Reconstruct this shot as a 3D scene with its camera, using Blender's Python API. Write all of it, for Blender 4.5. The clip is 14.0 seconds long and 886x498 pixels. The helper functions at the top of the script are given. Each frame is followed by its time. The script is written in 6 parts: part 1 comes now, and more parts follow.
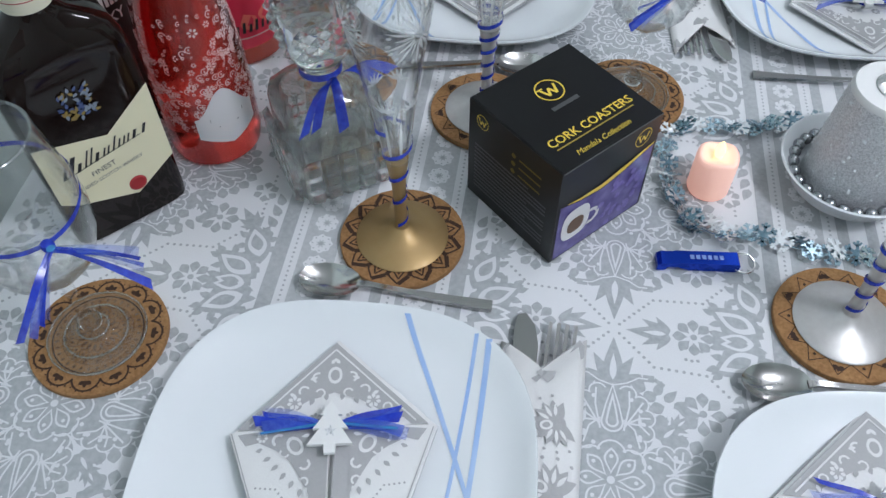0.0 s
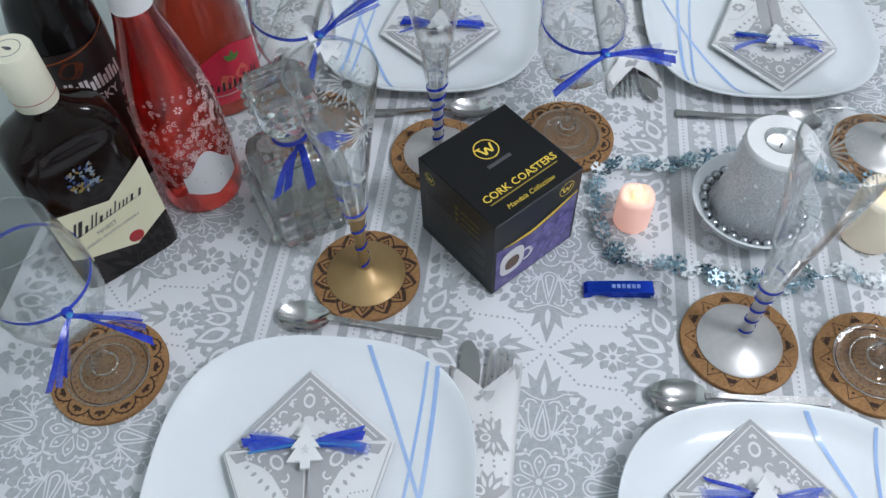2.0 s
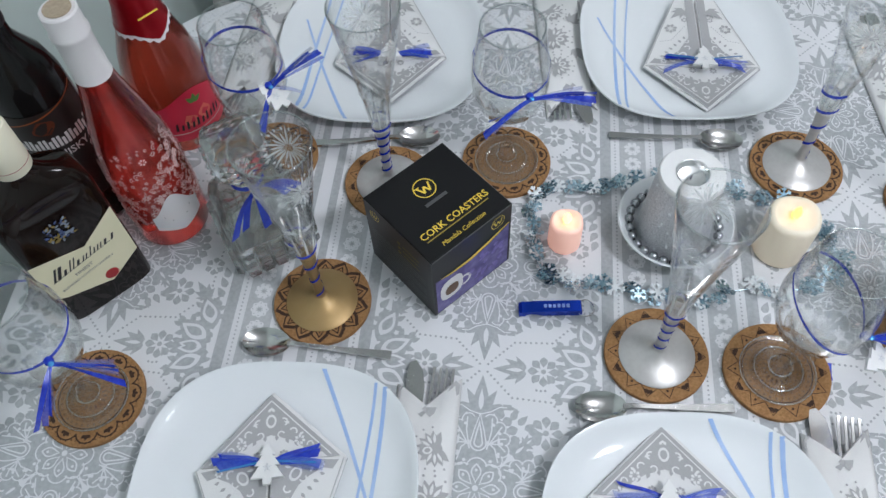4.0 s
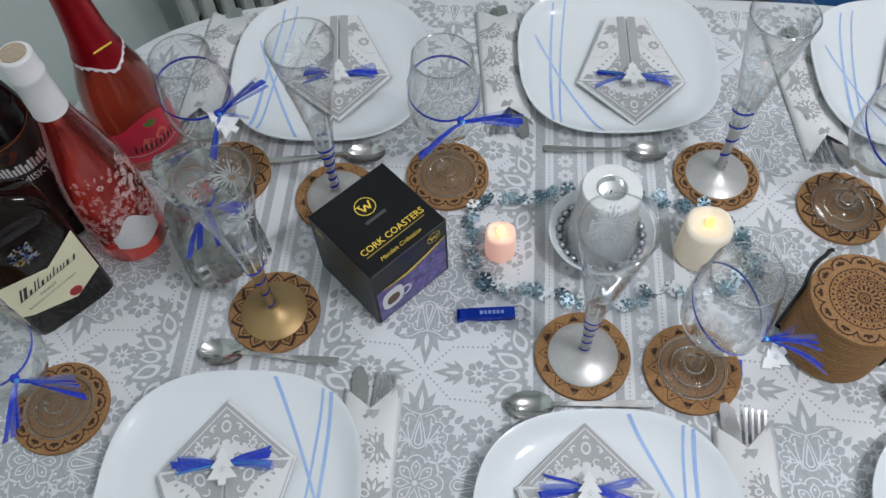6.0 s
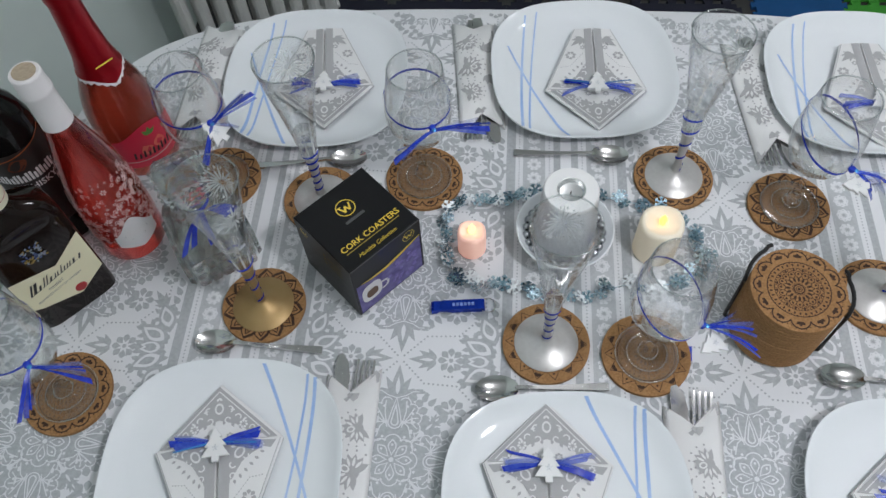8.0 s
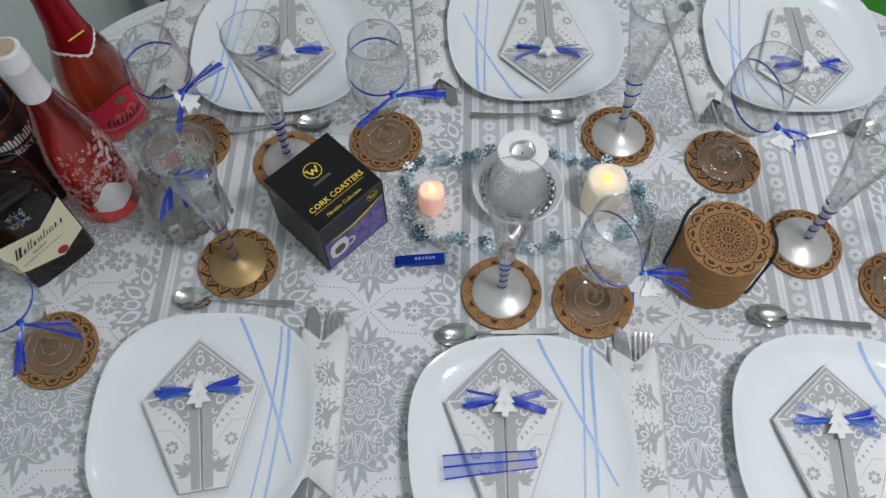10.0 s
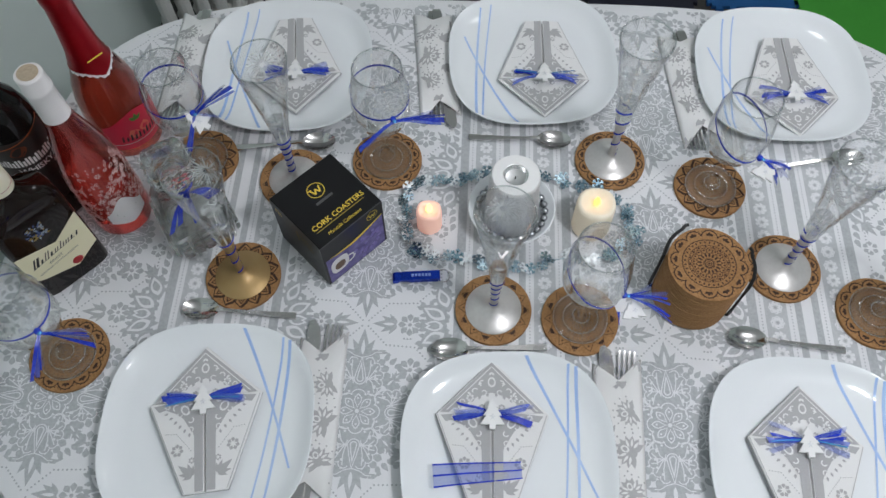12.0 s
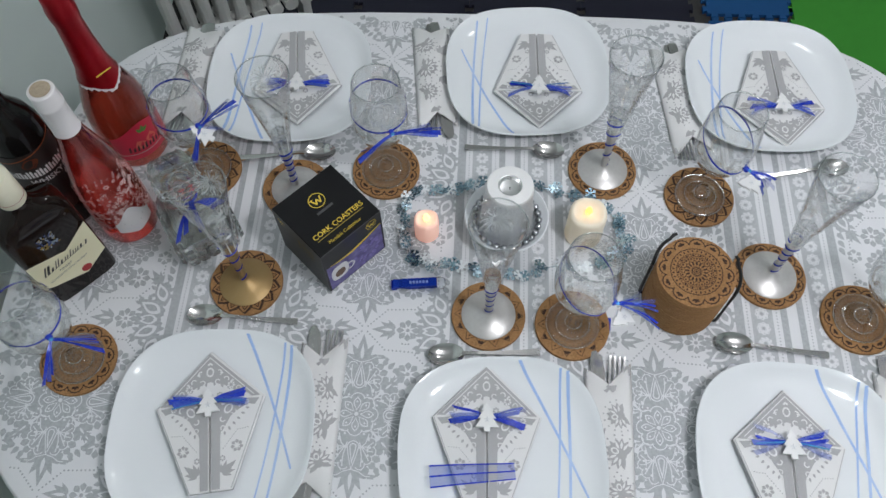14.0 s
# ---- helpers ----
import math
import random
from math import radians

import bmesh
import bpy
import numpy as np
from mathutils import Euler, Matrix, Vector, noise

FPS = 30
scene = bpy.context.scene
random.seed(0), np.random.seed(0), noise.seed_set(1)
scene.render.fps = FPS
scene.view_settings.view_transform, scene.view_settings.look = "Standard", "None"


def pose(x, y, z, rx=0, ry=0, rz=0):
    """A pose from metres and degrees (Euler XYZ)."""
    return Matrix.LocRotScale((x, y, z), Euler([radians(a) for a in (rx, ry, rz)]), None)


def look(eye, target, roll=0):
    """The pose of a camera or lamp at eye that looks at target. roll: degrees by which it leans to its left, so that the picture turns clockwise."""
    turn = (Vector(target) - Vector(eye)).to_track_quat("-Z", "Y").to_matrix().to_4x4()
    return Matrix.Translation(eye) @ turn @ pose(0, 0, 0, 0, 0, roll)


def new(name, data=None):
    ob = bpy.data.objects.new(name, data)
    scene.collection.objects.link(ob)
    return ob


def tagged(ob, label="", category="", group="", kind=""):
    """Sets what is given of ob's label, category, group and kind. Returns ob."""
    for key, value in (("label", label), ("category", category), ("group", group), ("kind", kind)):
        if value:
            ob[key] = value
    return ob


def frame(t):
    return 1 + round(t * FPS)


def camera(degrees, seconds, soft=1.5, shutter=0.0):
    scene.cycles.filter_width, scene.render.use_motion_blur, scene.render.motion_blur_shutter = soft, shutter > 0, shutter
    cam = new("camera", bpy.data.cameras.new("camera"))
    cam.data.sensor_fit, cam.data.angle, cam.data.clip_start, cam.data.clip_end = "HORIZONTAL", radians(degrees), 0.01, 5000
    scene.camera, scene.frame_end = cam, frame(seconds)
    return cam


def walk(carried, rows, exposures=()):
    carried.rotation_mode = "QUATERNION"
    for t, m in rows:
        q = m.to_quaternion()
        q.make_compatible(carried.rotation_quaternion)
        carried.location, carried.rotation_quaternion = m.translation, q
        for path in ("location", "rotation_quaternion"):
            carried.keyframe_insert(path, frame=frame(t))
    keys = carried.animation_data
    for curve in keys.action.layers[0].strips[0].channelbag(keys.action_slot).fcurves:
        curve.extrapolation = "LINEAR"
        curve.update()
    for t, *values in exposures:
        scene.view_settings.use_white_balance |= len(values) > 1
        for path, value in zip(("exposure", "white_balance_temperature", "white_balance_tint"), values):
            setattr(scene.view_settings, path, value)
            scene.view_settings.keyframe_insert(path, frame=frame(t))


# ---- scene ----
cam = camera(57.7, 14.0, soft=1.45)
PATH = [
    (0, (-0.029, -0.381, 1.261), (-0.201, 0.818, -0.33), -0.5),
    (0.5, (-0.023, -0.379, 1.299), (-0.196, 0.779, -0.323), -1.1),
    (1, (-0.023, -0.379, 1.327), (-0.191, 0.766, -0.303), -1.2),
    (1.5, (-0.008, -0.381, 1.353), (-0.176, 0.759, -0.281), -1.3),
    (2, (0.011, -0.391, 1.379), (-0.148, 0.749, -0.257), -2.0),
    (2.5, (0.032, -0.406, 1.409), (-0.122, 0.723, -0.235), -2.2),
    (2.7, (0.036, -0.404, 1.422), (-0.107, 0.704, -0.237), -2.0),
    (4.8, (0.082, -0.36, 1.494), (-0.07, 0.691, -0.201), -4.7),
    (5, (0.086, -0.365, 1.498), (-0.052, 0.696, -0.191), -4.1),
    (5.5, (0.101, -0.363, 1.519), (-0.02, 0.673, -0.187), -3.8),
    (6, (0.115, -0.377, 1.542), (0.002, 0.651, -0.17), -3.5),
    (6.5, (0.128, -0.393, 1.562), (0.006, 0.636, -0.149), -4.0),
    (7, (0.141, -0.405, 1.578), (0.019, 0.622, -0.133), -4.1),
    (9.3, (0.154, -0.44, 1.649), (0.092, 0.564, -0.08), -2.4),
    (9.5, (0.155, -0.447, 1.657), (0.109, 0.53, -0.087), -2.0),
    (10, (0.158, -0.451, 1.668), (0.13, 0.483, -0.101), -1.0),
    (10.5, (0.171, -0.434, 1.68), (0.151, 0.474, -0.102), 0.2),
    (11, (0.173, -0.44, 1.699), (0.146, 0.464, -0.085), 0.1),
    (11.5, (0.171, -0.45, 1.718), (0.136, 0.461, -0.062), -0.2),
    (12, (0.173, -0.451, 1.724), (0.128, 0.478, -0.046), -0.7),
    (12.5, (0.178, -0.455, 1.731), (0.13, 0.477, -0.038), -0.8),
    (13, (0.177, -0.454, 1.744), (0.128, 0.476, -0.026), -0.9),
    (13.5, (0.178, -0.458, 1.753), (0.129, 0.474, -0.016), -0.9),
    (14, (0.18, -0.458, 1.76), (0.131, 0.472, -0.01), -0.9),
]
walk(cam, [(t, look(eye, target, roll)) for t, eye, target, roll in PATH],
     [(0.0, 0.27, 6050, 10), (2.7, 0.24, 6100, 10), (5.0, 0.12, 6300, 10), (7.0, 0.03, 6350, 10), (9.5, -0.04, 6460, 10), (14.0, -0.02, 6430, 10)])

# ---- light and exposure ----
world = bpy.data.worlds.new("room_air")
scene.world = world
world.use_nodes = True
world.node_tree.nodes["Background"].inputs["Color"].default_value = (0.60, 0.70, 0.85, 1)
world.node_tree.nodes["Background"].inputs["Strength"].default_value = 0.05
scene.cycles.transparent_max_bounces = 24


def room_lamp(name, x, y, watts):
    data = bpy.data.lights.new(name, "POINT")
    data.shadow_soft_size, data.energy, data.color = 0.10, watts, (0.965, 0.97, 1.0)
    ob = new(name, data)
    ob.matrix_world = pose(x, y, 2.24)
    return ob


LAMPS = [(0.95, 0.98, 11.0), (0.88, -0.43, 34.5)]
for _x, _y, _w in LAMPS:
    room_lamp("ceiling_lamp_light", _x, _y, _w)

# ---- materials ----
def shader(name, colour, rough=0.5, metal=0.0, grain=0.0, scale=60.0, bump=0.0, spec=0.5, big=0.0, second=None, coat=0.0, trans=0.0, ior=1.45, alpha=1.0, bump_scale=None):
    """A principled material with grain at two scales and fine relief."""
    m = bpy.data.materials.new(name)
    m.use_nodes = True
    nt = m.node_tree
    p = nt.nodes["Principled BSDF"]
    p.inputs["Base Color"].default_value = (*colour, 1)
    p.inputs["Roughness"].default_value = rough
    p.inputs["Metallic"].default_value = metal
    p.inputs["Specular IOR Level"].default_value = spec
    p.inputs["Coat Weight"].default_value = coat
    p.inputs["Coat Roughness"].default_value = 0.08
    p.inputs["Transmission Weight"].default_value = trans
    p.inputs["IOR"].default_value = ior
    p.inputs["Alpha"].default_value = alpha
    if grain or bump or big:
        co = nt.nodes.new("ShaderNodeTexCoord")
        fine = nt.nodes.new("ShaderNodeTexNoise")
        fine.inputs["Scale"].default_value, fine.inputs["Detail"].default_value = scale, 4
        nt.links.new(co.outputs["Object"], fine.inputs["Vector"])
        wide = nt.nodes.new("ShaderNodeTexNoise")
        wide.inputs["Scale"].default_value, wide.inputs["Detail"].default_value = scale / 9, 3
        nt.links.new(co.outputs["Object"], wide.inputs["Vector"])
        if grain or big:
            dark = second or tuple(c * 0.55 for c in colour)
            a = nt.nodes.new("ShaderNodeMix")
            a.data_type = "RGBA"
            a.inputs["A"].default_value, a.inputs["B"].default_value = (*colour, 1), (*dark, 1)
            ramp = nt.nodes.new("ShaderNodeMapRange")
            ramp.inputs["From Min"].default_value, ramp.inputs["From Max"].default_value = 0.35, 0.7
            ramp.inputs["To Max"].default_value = grain
            nt.links.new(fine.outputs["Fac"], ramp.inputs["Value"])
            nt.links.new(ramp.outputs["Result"], a.inputs["Factor"])
            b = nt.nodes.new("ShaderNodeMix")
            b.data_type = "RGBA"
            ramp2 = nt.nodes.new("ShaderNodeMapRange")
            ramp2.inputs["From Min"].default_value, ramp2.inputs["From Max"].default_value = 0.35, 0.7
            ramp2.inputs["To Max"].default_value = big
            nt.links.new(wide.outputs["Fac"], ramp2.inputs["Value"])
            nt.links.new(ramp2.outputs["Result"], b.inputs["Factor"])
            nt.links.new(a.outputs["Result"], b.inputs["A"])
            b.inputs["B"].default_value = (*dark, 1)
            nt.links.new(b.outputs["Result"], p.inputs["Base Color"])
        if bump:
            bp = nt.nodes.new("ShaderNodeBump")
            bp.inputs["Strength"].default_value, bp.inputs["Distance"].default_value = bump, 0.001
            src = fine
            if bump_scale:
                src = nt.nodes.new("ShaderNodeTexNoise")
                src.inputs["Scale"].default_value, src.inputs["Detail"].default_value = bump_scale, 3
                nt.links.new(co.outputs["Object"], src.inputs["Vector"])
            nt.links.new(src.outputs["Fac"], bp.inputs["Height"])
            nt.links.new(bp.outputs["Normal"], p.inputs["Normal"])
    return m


def thin_glass(name, tint=(0.992, 0.996, 0.996), rough=0.02, cut=0.0, ior=1.5, gloss=1.0):
    """Thin clear glass: light passes straight through, gloss by Fresnel."""
    m = bpy.data.materials.new(name)
    m.use_nodes = True
    nt = m.node_tree
    nt.nodes.remove(nt.nodes["Principled BSDF"])
    tr, gl, fr, mx, pw, mr = (nt.nodes.new("ShaderNode" + n) for n in ("BsdfTransparent", "BsdfGlossy", "LayerWeight", "MixShader", "Math", "MapRange"))
    tr.inputs["Color"].default_value = (*tint, 1)
    gl.inputs["Roughness"].default_value = rough
    pw.operation = "POWER"
    pw.inputs[1].default_value = 3.6
    mr.inputs["To Min"].default_value, mr.inputs["To Max"].default_value = ((ior - 1) / (ior + 1)) ** 2 * 1.1 * gloss, min(1.0, 0.95 * gloss)
    nt.links.new(tr.outputs[0], mx.inputs[1])
    nt.links.new(gl.outputs[0], mx.inputs[2])
    if cut:
        co, wave, bp = (nt.nodes.new("ShaderNode" + n) for n in ("TexCoord", "TexVoronoi", "Bump"))
        wave.inputs["Scale"].default_value = cut
        bp.inputs["Strength"].default_value, bp.inputs["Distance"].default_value = 0.6, 0.002
        nt.links.new(co.outputs["Object"], wave.inputs["Vector"])
        nt.links.new(wave.outputs["Distance"], bp.inputs["Height"])
        nt.links.new(bp.outputs["Normal"], gl.inputs["Normal"])
        nt.links.new(bp.outputs["Normal"], fr.inputs["Normal"])
    nt.links.new(fr.outputs["Facing"], pw.inputs[0])
    nt.links.new(pw.outputs[0], mr.inputs["Value"])
    nt.links.new(mr.outputs["Result"], mx.inputs[0])
    nt.links.new(mx.outputs[0], nt.nodes["Material Output"].inputs["Surface"])
    return m


def thick_glass(name, tint, share, cut=0.0, strength=0.7):
    """Clear thick glass: part refracted, part passed straight through."""
    m = bpy.data.materials.new(name)
    m.use_nodes = True
    nt = m.node_tree
    p = nt.nodes["Principled BSDF"]
    p.inputs["Base Color"].default_value, p.inputs["Roughness"].default_value = (*tint, 1), 0.015
    p.inputs["Transmission Weight"].default_value, p.inputs["IOR"].default_value = 1.0, 1.48
    tr, mx = nt.nodes.new("ShaderNodeBsdfTransparent"), nt.nodes.new("ShaderNodeMixShader")
    tr.inputs["Color"].default_value, mx.inputs[0].default_value = (*tint, 1), share
    nt.links.new(tr.outputs[0], mx.inputs[1])
    nt.links.new(p.outputs[0], mx.inputs[2])
    if cut:
        co, wave, bp = (nt.nodes.new("ShaderNode" + n) for n in ("TexCoord", "TexVoronoi", "Bump"))
        wave.inputs["Scale"].default_value = cut
        bp.inputs["Strength"].default_value, bp.inputs["Distance"].default_value = strength, 0.003
        nt.links.new(co.outputs["Object"], wave.inputs["Vector"])
        nt.links.new(wave.outputs["Distance"], bp.inputs["Height"])
        nt.links.new(bp.outputs["Normal"], p.inputs["Normal"])
    nt.links.new(mx.outputs[0], nt.nodes["Material Output"].inputs["Surface"])
    return m


def glow(name, colour, strength):
    m = bpy.data.materials.new(name)
    m.use_nodes = True
    p = m.node_tree.nodes["Principled BSDF"]
    p.inputs["Base Color"].default_value = (*colour, 1)
    p.inputs["Emission Color"].default_value = (*colour, 1)
    p.inputs["Emission Strength"].default_value = strength
    return m


CLOTH = shader("white_woven_cloth", (0.74, 0.75, 0.77), 0.85, grain=0.10, scale=900, bump=0.25, big=0.05, spec=0.2, second=(0.55, 0.56, 0.60))
PRINT = shader("grey_print", (0.37, 0.39, 0.41), 0.85, grain=0.75, scale=230, big=0.30, bump=0.2, spec=0.2, second=(0.50, 0.52, 0.54))
PRINT_LIGHT = shader("pale_grey_print", (0.44, 0.46, 0.48), 0.85, grain=0.6, scale=300, big=0.3, bump=0.2, spec=0.2, second=(0.56, 0.58, 0.60))
PORCELAIN = shader("white_porcelain", (0.79, 0.82, 0.845), 0.09, spec=0.4, big=0.03, scale=30, second=(0.72, 0.76, 0.80))
DECAL = shader("pale_blue_glaze", (0.33, 0.49, 0.83), 0.12, big=0.8, scale=160, second=(0.50, 0.64, 0.88), spec=0.6)
NAPKIN = shader("white_paper_napkin", (0.78, 0.78, 0.78), 0.9, grain=0.1, scale=700, bump=0.3, spec=0.15, second=(0.66, 0.66, 0.67))
NAPKIN_GREY = shader("grey_napkin_print", (0.42, 0.42, 0.43), 0.85, grain=0.25, scale=500, bump=0.2, spec=0.2, second=(0.50, 0.50, 0.51))
RIBBON = shader("sheer_blue_ribbon", (0.008, 0.022, 0.42), 0.25, grain=0.7, scale=200, spec=0.6, second=(0.03, 0.085, 0.68), alpha=0.92)
RIBBON_PALE = shader("see_through_blue_ribbon", (0.02, 0.06, 0.56), 0.3, grain=0.6, scale=260, second=(0.12, 0.22, 0.85), alpha=0.6)
RIBBON_SHEER = shader("sheer_ribbon_gauze", (0.05, 0.12, 0.66), 0.4, grain=0.4, scale=260, second=(0.16, 0.28, 0.88), alpha=0.38)
FOIL = shader("iridescent_foil", (0.08, 0.45, 0.75), 0.2, metal=0.6, grain=0.7, scale=60, second=(0.10, 0.20, 0.85))
WHITE_WOOD = shader("white_painted_wood", (0.82, 0.82, 0.82), 0.6, bump=0.2, scale=300, big=0.05)
SILVER_GLITTER = shader("silver_glitter", (0.82, 0.83, 0.85), 0.30, metal=0.45, grain=0.9, scale=700, bump=1.0, second=(0.46, 0.47, 0.49))
CORK = shader("cork", (0.385, 0.215, 0.095), 0.85, grain=0.7, scale=420, bump=0.6, big=0.35, spec=0.2, second=(0.22, 0.11, 0.045))
BURNT_FINE = shader("fine_burnt_lines", (0.115, 0.058, 0.027), 0.85, grain=0.6, scale=400, second=(0.20, 0.105, 0.048))
BURNT = shader("burnt_engraving", (0.036, 0.016, 0.009), 0.8, grain=0.5, scale=400, second=(0.075, 0.036, 0.018))
STEEL = shader("polished_steel", (0.60, 0.59, 0.58), 0.17, metal=1.0, big=0.2, scale=60, second=(0.50, 0.49, 0.48))
BLACK_WIRE = shader("black_coated_wire", (0.012, 0.012, 0.013), 0.35)
GLASS = thin_glass("clear_thin_glass")
GLASS_SOLID = thick_glass("clear_thick_glass", (0.985, 0.99, 0.99), 0.28)
GLASS_FACET = thick_glass("facet_glass", (0.985, 0.992, 0.99), 0.92)
GLASS_RIM = thin_glass("glass_rim", (0.86, 0.89, 0.89), 0.05, ior=2.5)
CUT_WHITE = shader("ground_cut_facets", (0.93, 0.95, 0.96), 0.12, spec=0.9, alpha=0.58)
GLASS_CUT = thick_glass("cut_glass", (0.965, 0.985, 0.975), 0.80, 28, 0.30)
FROST = shader("frosted_silver_paint", (0.60, 0.59, 0.58), 0.36, metal=0.45, grain=0.35, scale=200, big=0.35, second=(0.47, 0.45, 0.44), coat=0.15)
GOLD = shader("gold_paint", (0.42, 0.285, 0.13), 0.50, metal=0.65, grain=0.35, scale=160, second=(0.40, 0.26, 0.10), coat=0.2)
CARD_BLACK = shader("black_printed_card", (0.008, 0.008, 0.009), 0.34, big=0.3, scale=50, second=(0.014, 0.014, 0.016), spec=0.35)
CARD_GOLD = shader("gold_print", (0.85, 0.62, 0.08), 0.4)
CARD_PURPLE = shader("purple_print", (0.075, 0.05, 0.22), 0.35, grain=0.9, scale=70, second=(0.22, 0.20, 0.45))
CARD_GREY = shader("grey_small_print", (0.085, 0.085, 0.09), 0.45)
CARD_WHITE = shader("white_print", (0.75, 0.74, 0.74), 0.4)
BROWN_PRINT = shader("brown_print", (0.14, 0.08, 0.05), 0.5)
BLUE_METAL = shader("blue_anodised_metal", (0.015, 0.06, 0.55), 0.22, metal=0.85, big=0.2, scale=80)
WAX = shader("glowing_ivory_wax", (0.87, 0.83, 0.71), 0.45, big=0.1, scale=60, spec=0.4)
WAX_PINK = shader("glowing_pink_wax", (0.95, 0.70, 0.60), 0.45, big=0.1, scale=60, spec=0.4)
# Even emission in the wax stands in for bulb light shining through.
for _m, _g, _s in ((WAX, (1.0, 0.62, 0.24), 0.09), (WAX_PINK, (1.0, 0.42, 0.28), 0.32)):
    _p = _m.node_tree.nodes["Principled BSDF"]
    _p.inputs["Emission Color"].default_value, _p.inputs["Emission Strength"].default_value = (*_g, 1), _s
FLAME = glow("lit_flame", (1.0, 0.50, 0.08), 3.0)
FLAME_SOFT = glow("lit_flame_pink", (1.0, 0.62, 0.22), 2.2)
PEARL = shader("silver_beads", (0.40, 0.41, 0.43), 0.22, metal=1.0)
TINSEL = shader("pale_blue_foil", (0.42, 0.60, 0.70), 0.25, metal=0.75, grain=0.8, scale=150, second=(0.70, 0.82, 0.88))
TINSEL_DARK = shader("dark_blue_foil", (0.20, 0.33, 0.42), 0.22, metal=0.9, grain=0.8, scale=150, second=(0.45, 0.60, 0.68))
# Silver foil kept near white, barely metallic: its glint is in the colour.
TINSEL_GLINT = shader("silver_foil_white_glint", (0.92, 0.95, 0.97), 0.25, metal=0.08, grain=0.3, scale=150, second=(0.72, 0.80, 0.85))
AMBER = shader("dark_whisky_glass", (0.008, 0.0035, 0.0025), 0.07, spec=0.45)
BLACK_GLASS = shader("black_bottle_glass", (0.007, 0.006, 0.006), 0.10, spec=0.4)
ROSE = shader("rose_wine_glass", (0.72, 0.058, 0.042), 0.11, trans=0.95, ior=1.33, spec=0.5, coat=0.8)
RED_WINE = shader("red_drink_glass", (0.50, 0.058, 0.028), 0.20, trans=0.93, ior=1.33, spec=0.5, coat=0.8)
RED_FOIL = shader("red_foil", (0.36, 0.006, 0.014), 0.28, metal=0.5, bump=0.5, scale=120, big=0.4)
CREAM = shader("cream_label", (0.80, 0.75, 0.53), 0.6, big=0.05, scale=60)
CREAM_CAP = shader("cream_cap", (0.80, 0.76, 0.60), 0.4, big=0.05, scale=60)
LABEL_WHITE = shader("white_label", (0.76, 0.73, 0.74), 0.5, big=0.1, scale=60)
LABEL_RED = shader("red_label", (0.62, 0.02, 0.06), 0.4, big=0.4, scale=70, second=(0.7, 0.10, 0.12))
SEAL_RED = shader("red_seal", (0.36, 0.02, 0.025), 0.5)
INK = shader("black_ink", (0.02, 0.02, 0.022), 0.5)
FLOWER_PRINT = shader("pale_pink_print", (0.90, 0.62, 0.60), 0.5, alpha=0.72)
WALL = shader("pale_green_wall_paint", (0.72, 0.80, 0.775), 0.75, big=0.12, scale=20, bump=0.15, second=(0.65, 0.73, 0.705), spec=0.3)
CEIL = shader("white_ceiling_paint", (0.82, 0.82, 0.82), 0.9, big=0.05, scale=12)
FLOOR = shader("dark_floor", (0.055, 0.050, 0.050), 0.5, grain=0.4, scale=40, big=0.3)
WOOD = shader("brown_table_wood", (0.20, 0.11, 0.06), 0.45, grain=0.5, scale=60, big=0.3)
RADIATOR = shader("white_enamel", (0.68, 0.68, 0.66), 0.35, big=0.08, scale=20)
FOAM_BLUE = shader("blue_foam", (0.008, 0.085, 0.26), 0.8, bump=0.5, scale=400, big=0.15)
FOAM_GREEN = shader("green_foam", (0.055, 0.33, 0.035), 0.8, bump=0.5, scale=400, big=0.1)
FOAM_DARK = shader("navy_foam", (0.012, 0.012, 0.028), 0.75, bump=0.5, scale=400, big=0.2)


# ---- mesh tools ----
TAU = 2 * math.pi
T = 0.75  # height of the laid table


